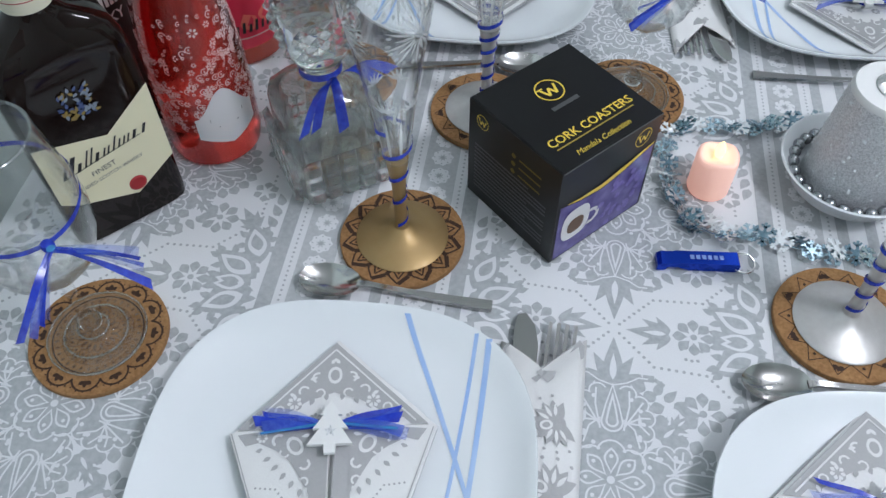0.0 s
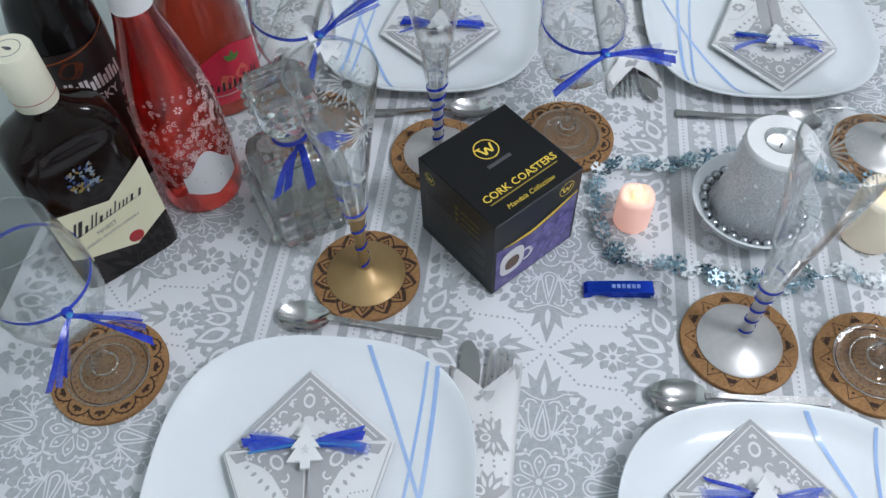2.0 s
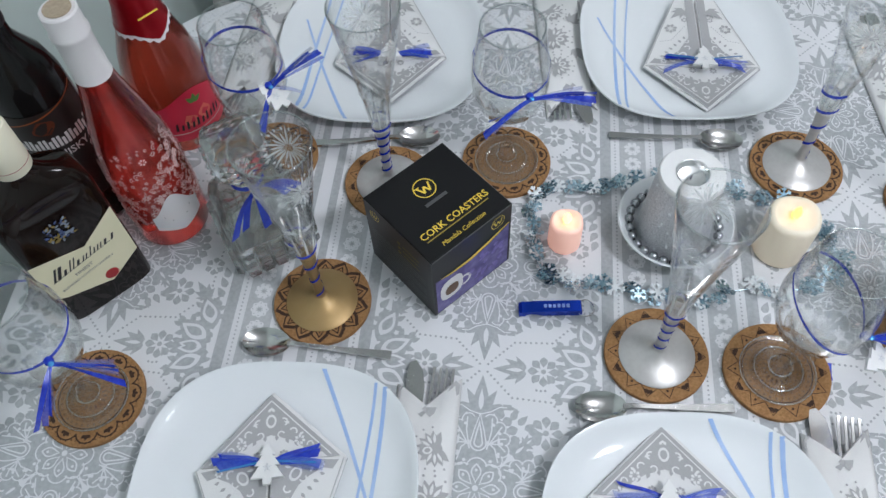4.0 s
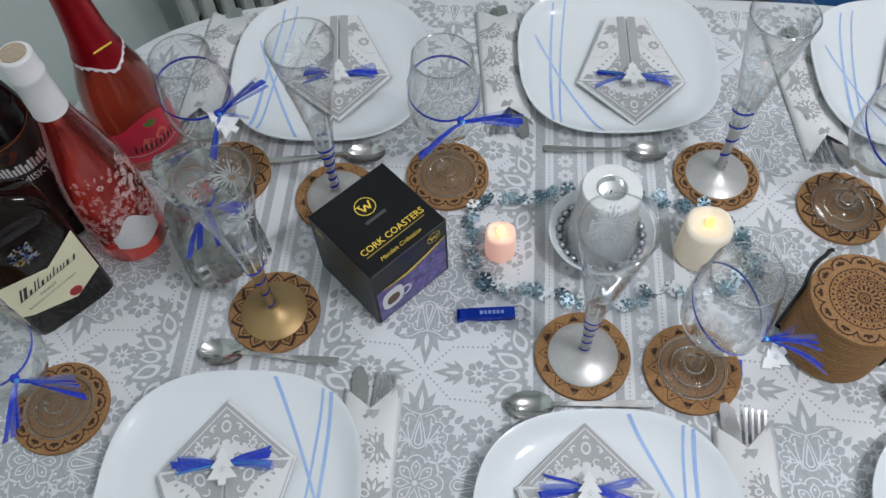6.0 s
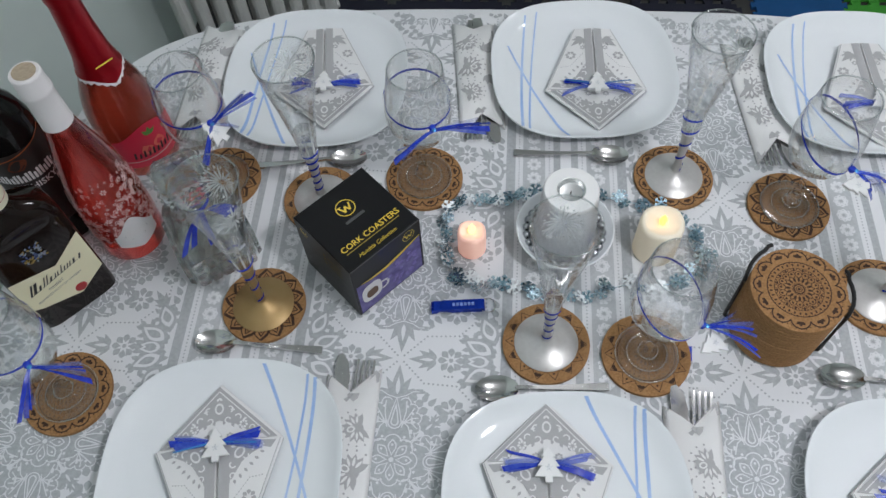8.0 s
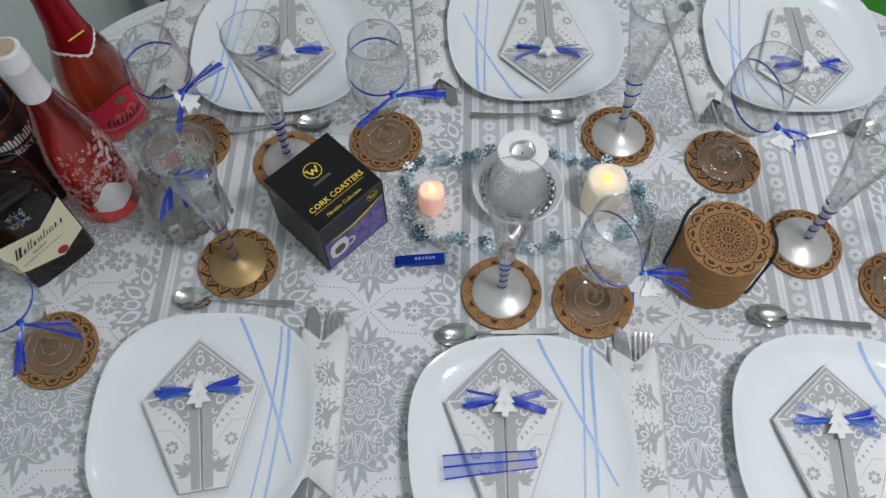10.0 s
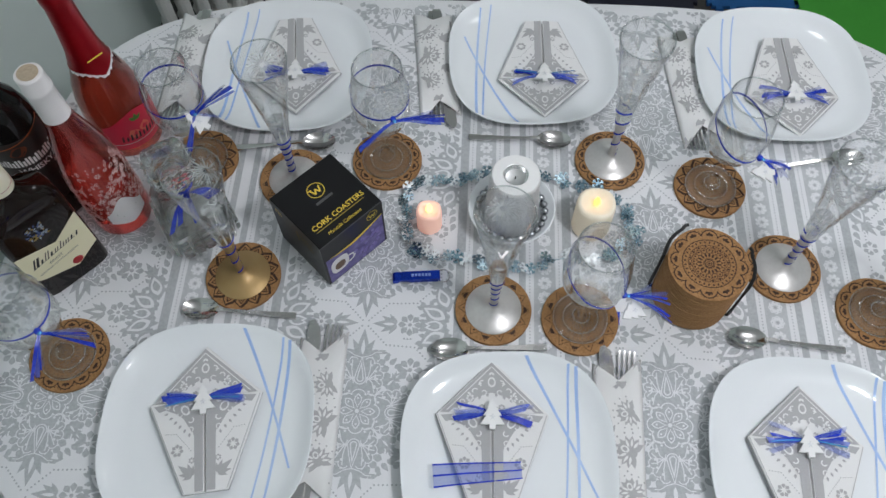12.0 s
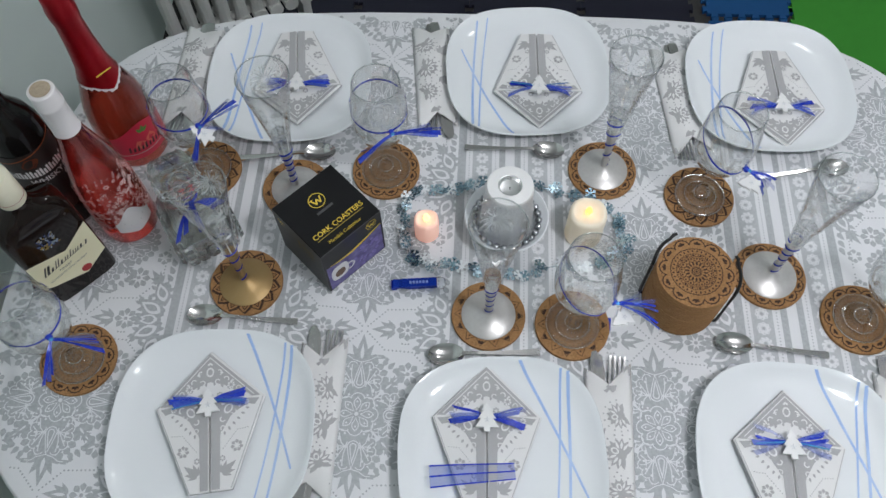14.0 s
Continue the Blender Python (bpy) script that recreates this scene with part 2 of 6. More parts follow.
class Build:
    """Collects vertices and faces of one part."""

    def __init__(self):
        self.v, self.f = [], []

    def add(self, pts, faces):
        k = len(self.v)
        self.v += [tuple(p) for p in pts]
        self.f += [tuple(k + i for i in f) for f in faces]
        return self

    def lathe(self, profile, n=40, at=(0, 0, 0), squash=None):
        rings = []
        pts, faces = [], []
        for r, z in profile:
            if r < 1e-6:
                rings.append([len(pts)])
                pts.append((at[0], at[1], at[2] + z))
            else:
                rings.append(list(range(len(pts), len(pts) + n)))
                for i in range(n):
                    a = TAU * i / n
                    x, y = r * math.cos(a), r * math.sin(a)
                    if squash:
                        x, y = squash(x, y, z)
                    pts.append((at[0] + x, at[1] + y, at[2] + z))
        for a, b in zip(rings, rings[1:]):
            for i in range(n):
                j = (i + 1) % n
                q = [a[i % len(a)], a[j % len(a)], b[j % len(b)], b[i % len(b)]]
                q = list(dict.fromkeys(q))
                if len(q) > 2:
                    faces.append(q)
        return self.add(pts, faces)

    def loft(self, rings, caps=True, closed=False):
        n, pts, faces = len(rings[0]), [p for r in rings for p in r], []
        m = len(rings)
        for k in range(m if closed else m - 1):
            for i in range(n):
                j = (i + 1) % n
                faces.append((k * n + i, k * n + j, (k + 1) % m * n + j, (k + 1) % m * n + i))
        if caps and not closed:
            faces += [tuple(range(n))[::-1], tuple((m - 1) * n + i for i in range(n))]
        return self.add(pts, faces)

    def tube(self, path, r, n=8, closed=False, flat=1.0):
        path = [Vector(p) for p in path]
        m, rings = len(path), []
        for k, p in enumerate(path):
            a, b = path[(k - 1) % m] if closed or k else p, path[(k + 1) % m] if closed or k < m - 1 else p
            d = (b - a).normalized()
            side = d.cross(Vector((0, 0, 1)))
            side = side.normalized() if side.length > 1e-3 else Vector((1, 0, 0))
            up = side.cross(d)
            rr = r(k / max(1, m - 1)) if callable(r) else r
            rings.append([p + side * rr * math.cos(TAU * i / n) + up * rr * flat * math.sin(TAU * i / n) for i in range(n)])
        return self.loft(rings, closed=closed)

    def prism(self, poly, z0, z1, inset=0.0, at=(0, 0)):
        c = np.mean(np.array(poly), axis=0)
        top = [(at[0] + c[0] + (x - c[0]) * (1 - inset), at[1] + c[1] + (y - c[1]) * (1 - inset), z1) for x, y in poly]
        return self.loft([[(at[0] + x, at[1] + y, z0) for x, y in poly], top])

    def sheet(self, poly, z):
        return self.add([(x, y, z) for x, y in poly], [tuple(range(len(poly)))])

    def strip(self, left, right):
        n = len(left)
        return self.add(list(left) + list(right), [(i, i + 1, n + i + 1, n + i) for i in range(n - 1)])


def mesh_of(b, name, material, angle=35):
    me = bpy.data.meshes.new(name)
    me.from_pydata(b.v, [], b.f)
    me.materials.append(material)
    me.polygons.foreach_set("use_smooth", [True] * len(me.polygons))
    me.set_sharp_from_angle(angle=radians(angle))
    me.update()
    return me


def part(name, b, material, parent, label="", m=None, angle=35):
    ob = new(name, b if isinstance(b, bpy.types.Mesh) else mesh_of(b, name, material, angle))
    if parent:
        ob.parent = parent
    if m is not None:
        ob.matrix_basis = m
    if label:
        ob["label"] = label
    return ob


def thing(name, x, y, z, turn, label, category, group=""):
    ob = new(name)
    ob.empty_display_size = 0.02
    ob.matrix_basis = pose(x, y, z, 0, 0, turn)
    return tagged(ob, label, category, group)


def structure(name, b, material, label, category):
    ob = new(name, mesh_of(b, name, material))
    return tagged(ob, label, category, kind="structure")


def fix_normals(ob):
    bm = bmesh.new()
    bm.from_mesh(ob.data)
    bmesh.ops.recalc_face_normals(bm, faces=bm.faces)
    bm.to_mesh(ob.data)
    bm.free()
    return ob


def box(b, x0, x1, y0, y1, z0, z1):
    return b.loft([[(x0, y0, z), (x1, y0, z), (x1, y1, z), (x0, y1, z)] for z in (z0, z1)])


def squircle(a, b, n, count=64, c=(0, 0)):
    out = []
    for i in range(count):
        t = TAU * i / count
        k = (abs(math.cos(t)) ** n + abs(math.sin(t)) ** n) ** (-1 / n)
        out.append((c[0] + a * k * math.cos(t), c[1] + b * k * math.sin(t)))
    return out


def turned(poly, deg, at=(0, 0), s=1.0):
    c, q = math.cos(radians(deg)) * s, math.sin(radians(deg)) * s
    return [(at[0] + x * c - y * q, at[1] + x * q + y * c) for x, y in poly]


def petal(length, width, n=10, tip=1.4):
    """A leaf outline from the origin along +y."""
    side = [(width / 2 * math.sin(math.pi * (i / n) ** (1 / tip)), length * i / n) for i in range(n + 1)]
    return side + [(-x, y) for x, y in side[-2:0:-1]]


def disc(r, n=14, at=(0, 0)):
    return [(at[0] + r * math.cos(TAU * i / n), at[1] + r * math.sin(TAU * i / n)) for i in range(n)]


def ring_polys(r0, r1, a0=0, a1=360, n=24, at=(0, 0), sx=1.0):
    out = []
    for i in range(n):
        p, q = radians(a0 + (a1 - a0) * i / n), radians(a0 + (a1 - a0) * (i + 1) / n)
        out.append([(at[0] + sx * r * math.cos(a), at[1] + r * math.sin(a)) for r, a in ((r0, p), (r1, p), (r1, q), (r0, q))])
    return out


def stroke(pts, w):
    """A line of the given width as polygons."""
    out = []
    for (x0, y0), (x1, y1) in zip(pts, pts[1:]):
        d = math.hypot(x1 - x0, y1 - y0) or 1
        nx, ny = -(y1 - y0) / d * w / 2, (x1 - x0) / d * w / 2
        out.append([(x0 + nx, y0 + ny), (x1 + nx, y1 + ny), (x1 - nx, y1 - ny), (x0 - nx, y0 - ny)])
    return out


def teardrop(length, r, n=14):
    """Round end at the origin side, point along +y."""
    pts = [(r * math.cos(a), r * math.sin(a)) for a in [math.pi + math.pi * i / n for i in range(n + 1)]]
    return pts + [(r * 0.62, length * 0.45), (0, length), (-r * 0.62, length * 0.45)]


# ---- the room ----
structure("floor", box(Build(), -0.70, 3.2, -2.4, 2.6, -0.05, 0.0), FLOOR, "dark hard floor under the table", "floor")
structure("wall_west", box(Build(), -0.82, -0.70, -2.4, 2.6, 0.0, 2.5), WALL, "pale grey-green painted wall beside the table", "wall")
# Unseen walls and ceiling, added to close the room and bounce the lamplight.
structure("unseen_wall_north", box(Build(), -0.82, 3.32, 2.6, 2.72, 0.0, 2.5), WALL, "pale grey-green painted wall", "wall")
structure("unseen_wall_south", box(Build(), -0.82, 3.32, -2.52, -2.4, 0.0, 2.5), WALL, "pale grey-green painted wall", "wall")
structure("unseen_wall_east", box(Build(), 3.2, 3.32, -2.4, 2.6, 0.0, 2.5), WALL, "pale grey-green painted wall", "wall")
structure("ceiling", box(Build(), -0.82, 3.32, -2.52, 2.72, 2.5, 2.6), CEIL, "unseen white ceiling that bounces the lamplight", "ceiling")

for _x, _y, _w in LAMPS:
    lamp = thing("ceiling_lamp", _x, _y, 2.5, 0, "round white ceiling lamp with a steel rim", "lamp", "ceiling lamps")
    part("lamp_rim", Build().lathe([(0.19, 0), (0.19, -0.03), (0.18, -0.03), (0.18, 0)], 48), STEEL, lamp)
    part("lamp_dome", Build().lathe([(0.178, -0.01), (0.175, -0.05), (0.14, -0.085), (0.08, -0.105), (0, -0.11)], 48), CEIL, lamp)


def radiator(x, y, turn):
    t = thing("radiator", x, y, 0, turn, "white column radiator standing against the wall", "radiator")
    col = Build()
    for dx in (-0.025, 0.025):
        col.tube([(dx, 0, 0.10), (dx, 0, 0.14), (dx, 0, 0.62), (dx, 0, 0.66)], 0.016, 10)
    col.tube([(-0.045, 0, 0.12), (0.045, 0, 0.12)], 0.02, 10).tube([(-0.045, 0, 0.64), (0.045, 0, 0.64)], 0.02, 10)
    me = mesh_of(col, "column", RADIATOR)
    for i in range(9):
        part("column", me, RADIATOR, t, m=pose(0, 0.045 * i, 0))
    part("pipe", Build().tube([(0, -0.03, 0.12), (0, 0.39, 0.12)], 0.012, 8), RADIATOR, t)
    foot = mesh_of(box(Build(), -0.03, 0.03, -0.012, 0.012, 0, 0.11), "foot", RADIATOR)
    for yy in (0.0, 0.36):
        part("foot", foot, RADIATOR, t, m=pose(0, yy, 0))
    return t


radiator(-0.60, 1.02, -58)


def foam_tile(x, y, material, label, size=0.30):
    """A puzzle mat tile with teeth all round."""
    n, h = 6, size / 2
    edge = []
    for k in range(n):
        a, w = -h + size * k / n, size / n
        edge += [(a, -h), (a + w * 0.3, -h), (a + w * 0.22, -h - 0.012), (a + w * 0.78, -h - 0.012), (a + w * 0.7, -h)]
    poly = [p for q in range(4) for p in turned(edge, 90 * q)]
    t = new("foam_mat_tile", mesh_of(Build().prism(poly, 0, 0.011), "foam_mat_tile", material))
    t.matrix_basis = pose(x, y, 0.001)
    return tagged(t, label, "mat", "foam floor mats")


for _i in range(7):
    for _j in range(3):
        x, y = -0.31 + 0.325 * _i, 0.88 + 0.325 * _j
        if _i < 4:
            foam_tile(x, y, FOAM_DARK, "dark navy foam puzzle mat tile on the floor")
        elif _i == 4:
            foam_tile(0.985, 0.85 + 0.262 * _j, FOAM_BLUE, "blue foam puzzle mat tile on the floor", 0.235)
        else:
            foam_tile(x - 0.05, y, FOAM_GREEN, "bright green foam puzzle mat tile on the floor")

# ---- the table and its cloth ----
TC = (0.236, 0.070)
ROUND = 3.7  # squareness of the rounded table outline
table = thing("dining_table", TC[0], TC[1], 0, 0, "long wooden dining table with rounded corners under a cloth", "table")
part("tabletop", Build().prism(squircle(0.675, 0.440, ROUND, 96), T - 0.033, T - 0.003), WOOD, table)
leg = mesh_of(Build().loft([[(-0.03, -0.03, T - 0.034), (0.03, -0.03, T - 0.034), (0.03, 0.03, T - 0.034), (-0.03, 0.03, T - 0.034)], [(-0.022, -0.022, 0), (0.022, -0.022, 0), (0.022, 0.022, 0), (-0.022, 0.022, 0)]]), "leg", WOOD)
for sx in (-0.52, 0.52):
    for sy in (-0.27, 0.27):
        part("leg", leg, WOOD, table, m=pose(sx, sy, 0))

cloth = thing("tablecloth", TC[0], TC[1], T, 0, "white tablecloth with a grey lace and medallion print", "tablecloth")


def cloth_body():
    b, n, rings = Build(), 160, []
    for s, z in ((0.0, 0), (0.35, 0), (0.7, 0), (0.93, 0), (0.985, -0.0006), (1.0, -0.004), (1.006, -0.010)):
        if s == 0:
            continue
        rings.append([(x, y, z) for x, y in squircle(0.688 * s, 0.453 * s, ROUND, n)])
    for k in range(1, 6):
        ring = []
        for i, (x, y) in enumerate(squircle(0.693, 0.457, ROUND, n)):
            wob = 1 + 0.018 * k / 5 * math.sin(i * TAU / n * 26) + 0.012 * k / 5
            ring.append((x * wob, y * wob, -0.01 - 0.036 * k))
        rings.append(ring)
    b.loft(rings, caps=False)
    b.f.append(tuple(range(n)))
    return b


fix_normals(part("cloth", cloth_body(), CLOTH, cloth))

# Printed pattern: crosses of dotted lines with a medallion above and below each, lace bands between.
CROSS, PX, PY, SKEW = (0.052, -0.052), 0.385, 0.235, -0.6
GREY, WHITE, OVER, INNER, CORE, BAND = [], [], [], [], [], []


def leaf_cluster(at, deg, s=1.0):
    """A five-pointed leaf whose tip points along +y, base at the origin."""
    out = []
    for a, l, w in ((0, 0.040, 0.015), (30, 0.029, 0.011), (-30, 0.029, 0.011), (58, 0.022, 0.009), (-58, 0.022, 0.009)):
        out.append(turned([p for p in turned(petal(l * s, w * s, 8, 1.8), a)], deg, at))
    return out


def flower(at, r, n, w, gap=0.28, turn=0):
    return [turned([(x, y + r * gap) for x, y in petal(r * (1 - gap), w, 8, 0.75)], turn + 360 * k / n, at) for k in range(n)]


def dots(a, b, step=0.0052, r=0.00135):
    n = max(1, round(math.hypot(b[0] - a[0], b[1] - a[1]) / step))
    return [disc(r, 6, (a[0] + (b[0] - a[0]) * i / n, a[1] + (b[1] - a[1]) * i / n)) for i in range(n)]


def medallion():
    """Four feathered lobes round a flower, crowned by leaves above and below; five layers of print."""
    g, w, o, x3, y4 = [], [], [], [], []
    g.append(disc(0.030, 24))
    for q in range(4):
        d = 90 * q
        g.append(turned(disc(0.0300, 24, (0, 0.043)), d))
        for k in range(13):
            a = radians(-100 + 200 * k / 12)
            g.append(turned(turned(petal(0.0125, 0.0095, 7, 0.8), -math.degrees(a), (0.0265 * math.sin(a), 0.043 + 0.0265 * math.cos(a))), d))
        for sgn in (-1, 1):
            for k in range(5):
                a = radians(sgn * (26 + 27 * k))
                c0, c1 = (sgn * 0.008, 0.036 + 0.002 * k), (0.0265 * math.sin(a), 0.043 + 0.0265 * math.cos(a))
                mid = ((c0[0] + c1[0]) / 2 + sgn * 0.002, (c0[1] + c1[1]) / 2 + 0.003)
                w += [turned(p, d) for p in stroke([c0, mid, c1], 0.0013)]
                w += [turned(p, d) for p in ring_polys(0.0056, 0.0068, 90 - math.degrees(a) - 85, 90 - math.degrees(a) + 85, 8, (0.0235 * math.sin(a), 0.043 + 0.0235 * math.cos(a)))]
                w.append(turned(disc(0.0017, 6, (0.0215 * math.sin(a + sgn * 0.2), 0.043 + 0.0215 * math.cos(a + sgn * 0.2))), d))
        for lst, l, r in ((w, 0.036, 0.0080), (o, 0.0325, 0.0066), (x3, 0.027, 0.0046), (y4, 0.020, 0.0031)):
            lst.append(turned([(x, 0.042 + y) for x, y in teardrop(l * 0.82, r)], d))
        a = 45 + d
        for rr, da, s in ((0.046, 0, 0.66), (0.041, 19, 0.62), (0.041, -19, 0.62), (0.060, 0, 0.42)):
            b0 = radians(a + da)
            g += leaf_cluster((-rr * math.sin(b0), rr * math.cos(b0)), a + da * 2.6, s)
            w.append(turned(petal(0.017 * s, 0.0042 * s, 6), a + da * 2.6, (-(rr + 0.003) * math.sin(b0), (rr + 0.003) * math.cos(b0))))
        for k in range(3):
            w.append(turned(disc(0.0016, 6, (-0.036 * math.sin(radians(45 + 13 * (k - 1))), 0.036 * math.cos(radians(45 + 13 * (k - 1))))), d))
    for r0, k0, lst in ((0.0250, 0.0268, w),):
        for k in range(8):
            lst += [turned(p, 45 * k) for p in ring_polys(0.0088, 0.0102, 10, 170, 8, (0, 0.0185))]
    for k in range(8):
        w.append(turned([(x, y + 0.0040) for x, y in petal(0.0190, 0.0100, 8, 0.75)], 45 * k))
        o.append(turned([(x, y + 0.0060) for x, y in petal(0.0150, 0.0072, 8, 0.75)], 45 * k))
        x3.append(turned(disc(0.0015, 6, (0, 0.0165)), 45 * k))
    x3.append(disc(0.0028, 10))
    for q in (0, 180):
        g += [turned(p, q) for p in leaf_cluster((0, 0.070), 0, 1.0)]
        w.append(turned([(x, y + 0.074) for x, y in petal(0.022, 0.0050, 6)], q))
        arc = [(-0.036, 0.074), (-0.029, 0.0785), (-0.021, 0.0785), (-0.012, 0.0735), (0, 0.0705), (0.012, 0.0735), (0.021, 0.0785), (0.029, 0.0785), (0.036, 0.074)]
        for n, (a, b2) in enumerate(zip(arc, arc[1:])):
            g += [turned(p, q) for p in stroke([a, b2], (0.003, 0.0055, 0.0065, 0.0055, 0.0055, 0.0065, 0.0055, 0.003)[n])]
        w += [turned(p, q) for p in stroke([(x * 0.85, y - 0.0005) for x, y in arc[1:-1]], 0.0011)]
        for sx in (-1, 1):
            g += [turned(p, q) for p in flower((sx * 0.062, 0.056), 0.0165, 8, 0.0085)]
            o.append(turned(disc(0.0028, 8, (sx * 0.062, 0.056)), q))
            for k in range(4):
                g.append(turned(turned(petal(0.013, 0.007, 6, 1.5), sx * (-20 - 22 * k), (sx * (0.030 + 0.006 * k), 0.066 - 0.004 * k)), q))
    return g, w, o, x3, y4


def side_bouquet():
    """Leaf, flower and feathered fan; the leaf tip points along +x from the lace band."""
    g, w, o, x3, y4 = [], [], [], [], []
    g += leaf_cluster((-0.052, 0), -90, 0.78)
    w.append(turned(petal(0.017, 0.004, 6), -90, (-0.050, 0)))
    g += flower((-0.070, 0), 0.0155, 8, 0.0082)
    o.append(disc(0.0026, 8, (-0.070, 0)))
    for k in range(7):
        a = radians(90 + 180 * k / 6)
        g.append(disc(0.0014, 6, (-0.068 - 0.021 * math.sin(a) * -0.4, 0.0225 * math.cos(a) if k % 3 else 0.02 * math.cos(a))))
    for sg in (-1, 1):
        for l, wd, a, x0, y0 in ((0.046, 0.024, 60, -0.121, 0.006), (0.044, 0.021, 22, -0.120, 0.020), (0.034, 0.017, 96, -0.118, 0.0)):
            p = turned(petal(l, wd, 10, 1.25), -a if sg > 0 else -180 + a, (x0, sg * y0))
            g.append(p)
            c = np.mean(np.array(p), axis=0)
            for n in range(1, len(p) - 1, 2):
                out = math.degrees(math.atan2(p[n][1] - c[1], p[n][0] - c[0])) - 90
                g.append(turned(petal(0.0095, 0.0060, 6, 1.5), out, (c[0] + (p[n][0] - c[0]) * 0.85, c[1] + (p[n][1] - c[1]) * 0.85)))
            w.append([(c[0] + (x - c[0]) * 0.72, c[1] + (y - c[1]) * 0.66) for x, y in p])
            o.append([(c[0] + (x - c[0]) * 0.46, c[1] + (y - c[1]) * 0.38) for x, y in p])
        for k in range(7):
            y = 0.012 + 0.0115 * k
            g.append(turned(petal(0.014, 0.008, 6, 1.6), -70 + 8 * k if sg > 0 else -110 - 8 * k, (-0.122, sg * y)))
        g += leaf_cluster((-0.106, sg * 0.056), -40 if sg > 0 else -140, 0.6)
        g += flower((-0.104, sg * 0.094), 0.011, 6, 0.007)
    return g, w, o, x3, y4


def place_print():
    med, bou = medallion(), side_bouquet()
    for i in range(-2, 3):
        for j in range(-3, 4):
            cx, cy = CROSS[0] + PX * i, CROSS[1] + PY * j
            for src, off, flip in ((med, (0, PY / 2), 1), (bou, (-0.0, 0), 1), (bou, (0.0, 0), -1)):
                for lst, polys in zip((GREY, WHITE, OVER, INNER, CORE), src):
                    lst += [[(cx + off[0] + flip * (x + (0.012 if src is bou else 0)), cy + off[1] + y) for x, y in p] for p in polys]
            for sx in (-1, 1):
                for sy in (-1, 1):
                    way = [(0.004, 0.004), (0.029, 0.029), (0.066, 0.031), (0.095, 0.060), (0.097, 0.1175)]
                    for a, b2 in zip(way, way[1:]):
                        GREY.extend(dots((cx + sx * a[0], cy + sy * a[1]), (cx + sx * b2[0], cy + sy * b2[1])))
        bx = CROSS[0] + PX * (i + 0.5)
        for y0 in np.arange(-0.5, 0.7, 0.02):
            for x0, x1 in ((-0.078, -0.066), (-0.056, -0.027), (-0.016, -0.007), (0.007, 0.016), (0.027, 0.056), (0.066, 0.078)):
                (BAND if abs(x0) in (0.056, 0.027) else GREY).append([(bx + x0, y0), (bx + x1, y0), (bx + x1, y0 + 0.02), (bx + x0, y0 + 0.02)])
        for y0 in np.arange(-0.5, 0.7, 0.0046):
            for x0 in (-0.061, -0.0215, 0.0215, 0.061):
                GREY.append(disc(0.0011, 6, (bx + x0, y0)))
        for k, y0 in enumerate(np.arange(-0.5, 0.7, 0.0215)):
            for x0 in (-0.0415, 0.0415):
                WHITE.extend(flower((bx + x0, y0), 0.0098, 8, 0.0066, 0.2, 10 * k))
                OVER.append(disc(0.0018, 6, (bx + x0, y0)))
                OVER.extend(disc(0.0008, 5, (bx + x0 + 0.0072 * math.cos(TAU * q / 8), y0 + 0.0072 * math.sin(TAU * q / 8))) for q in range(8))


place_print()
for polys, z, material, nm in ((BAND, 0.00008, PRINT_LIGHT, "lace_band"), (GREY, 0.00022, PRINT, "grey_print"), (WHITE, 0.00038, CLOTH, "white_print"), (OVER, 0.00054, PRINT, "fine_print"), (INNER, 0.00070, CLOTH, "fine_white_print"), (CORE, 0.00086, PRINT, "inner_print")):
    b = Build()
    for k, p in enumerate(polys):
        q = [(x - TC[0], y - TC[1]) for x, y in turned(p, SKEW)]
        if all((abs(x) / 0.678) ** ROUND + (abs(y) / 0.444) ** ROUND < 1 for x, y in q):
            b.sheet(q, z + 0.0000014 * (k % 97))
    ob = part(nm, b, material, cloth)
    ob["kind"] = "stuff"

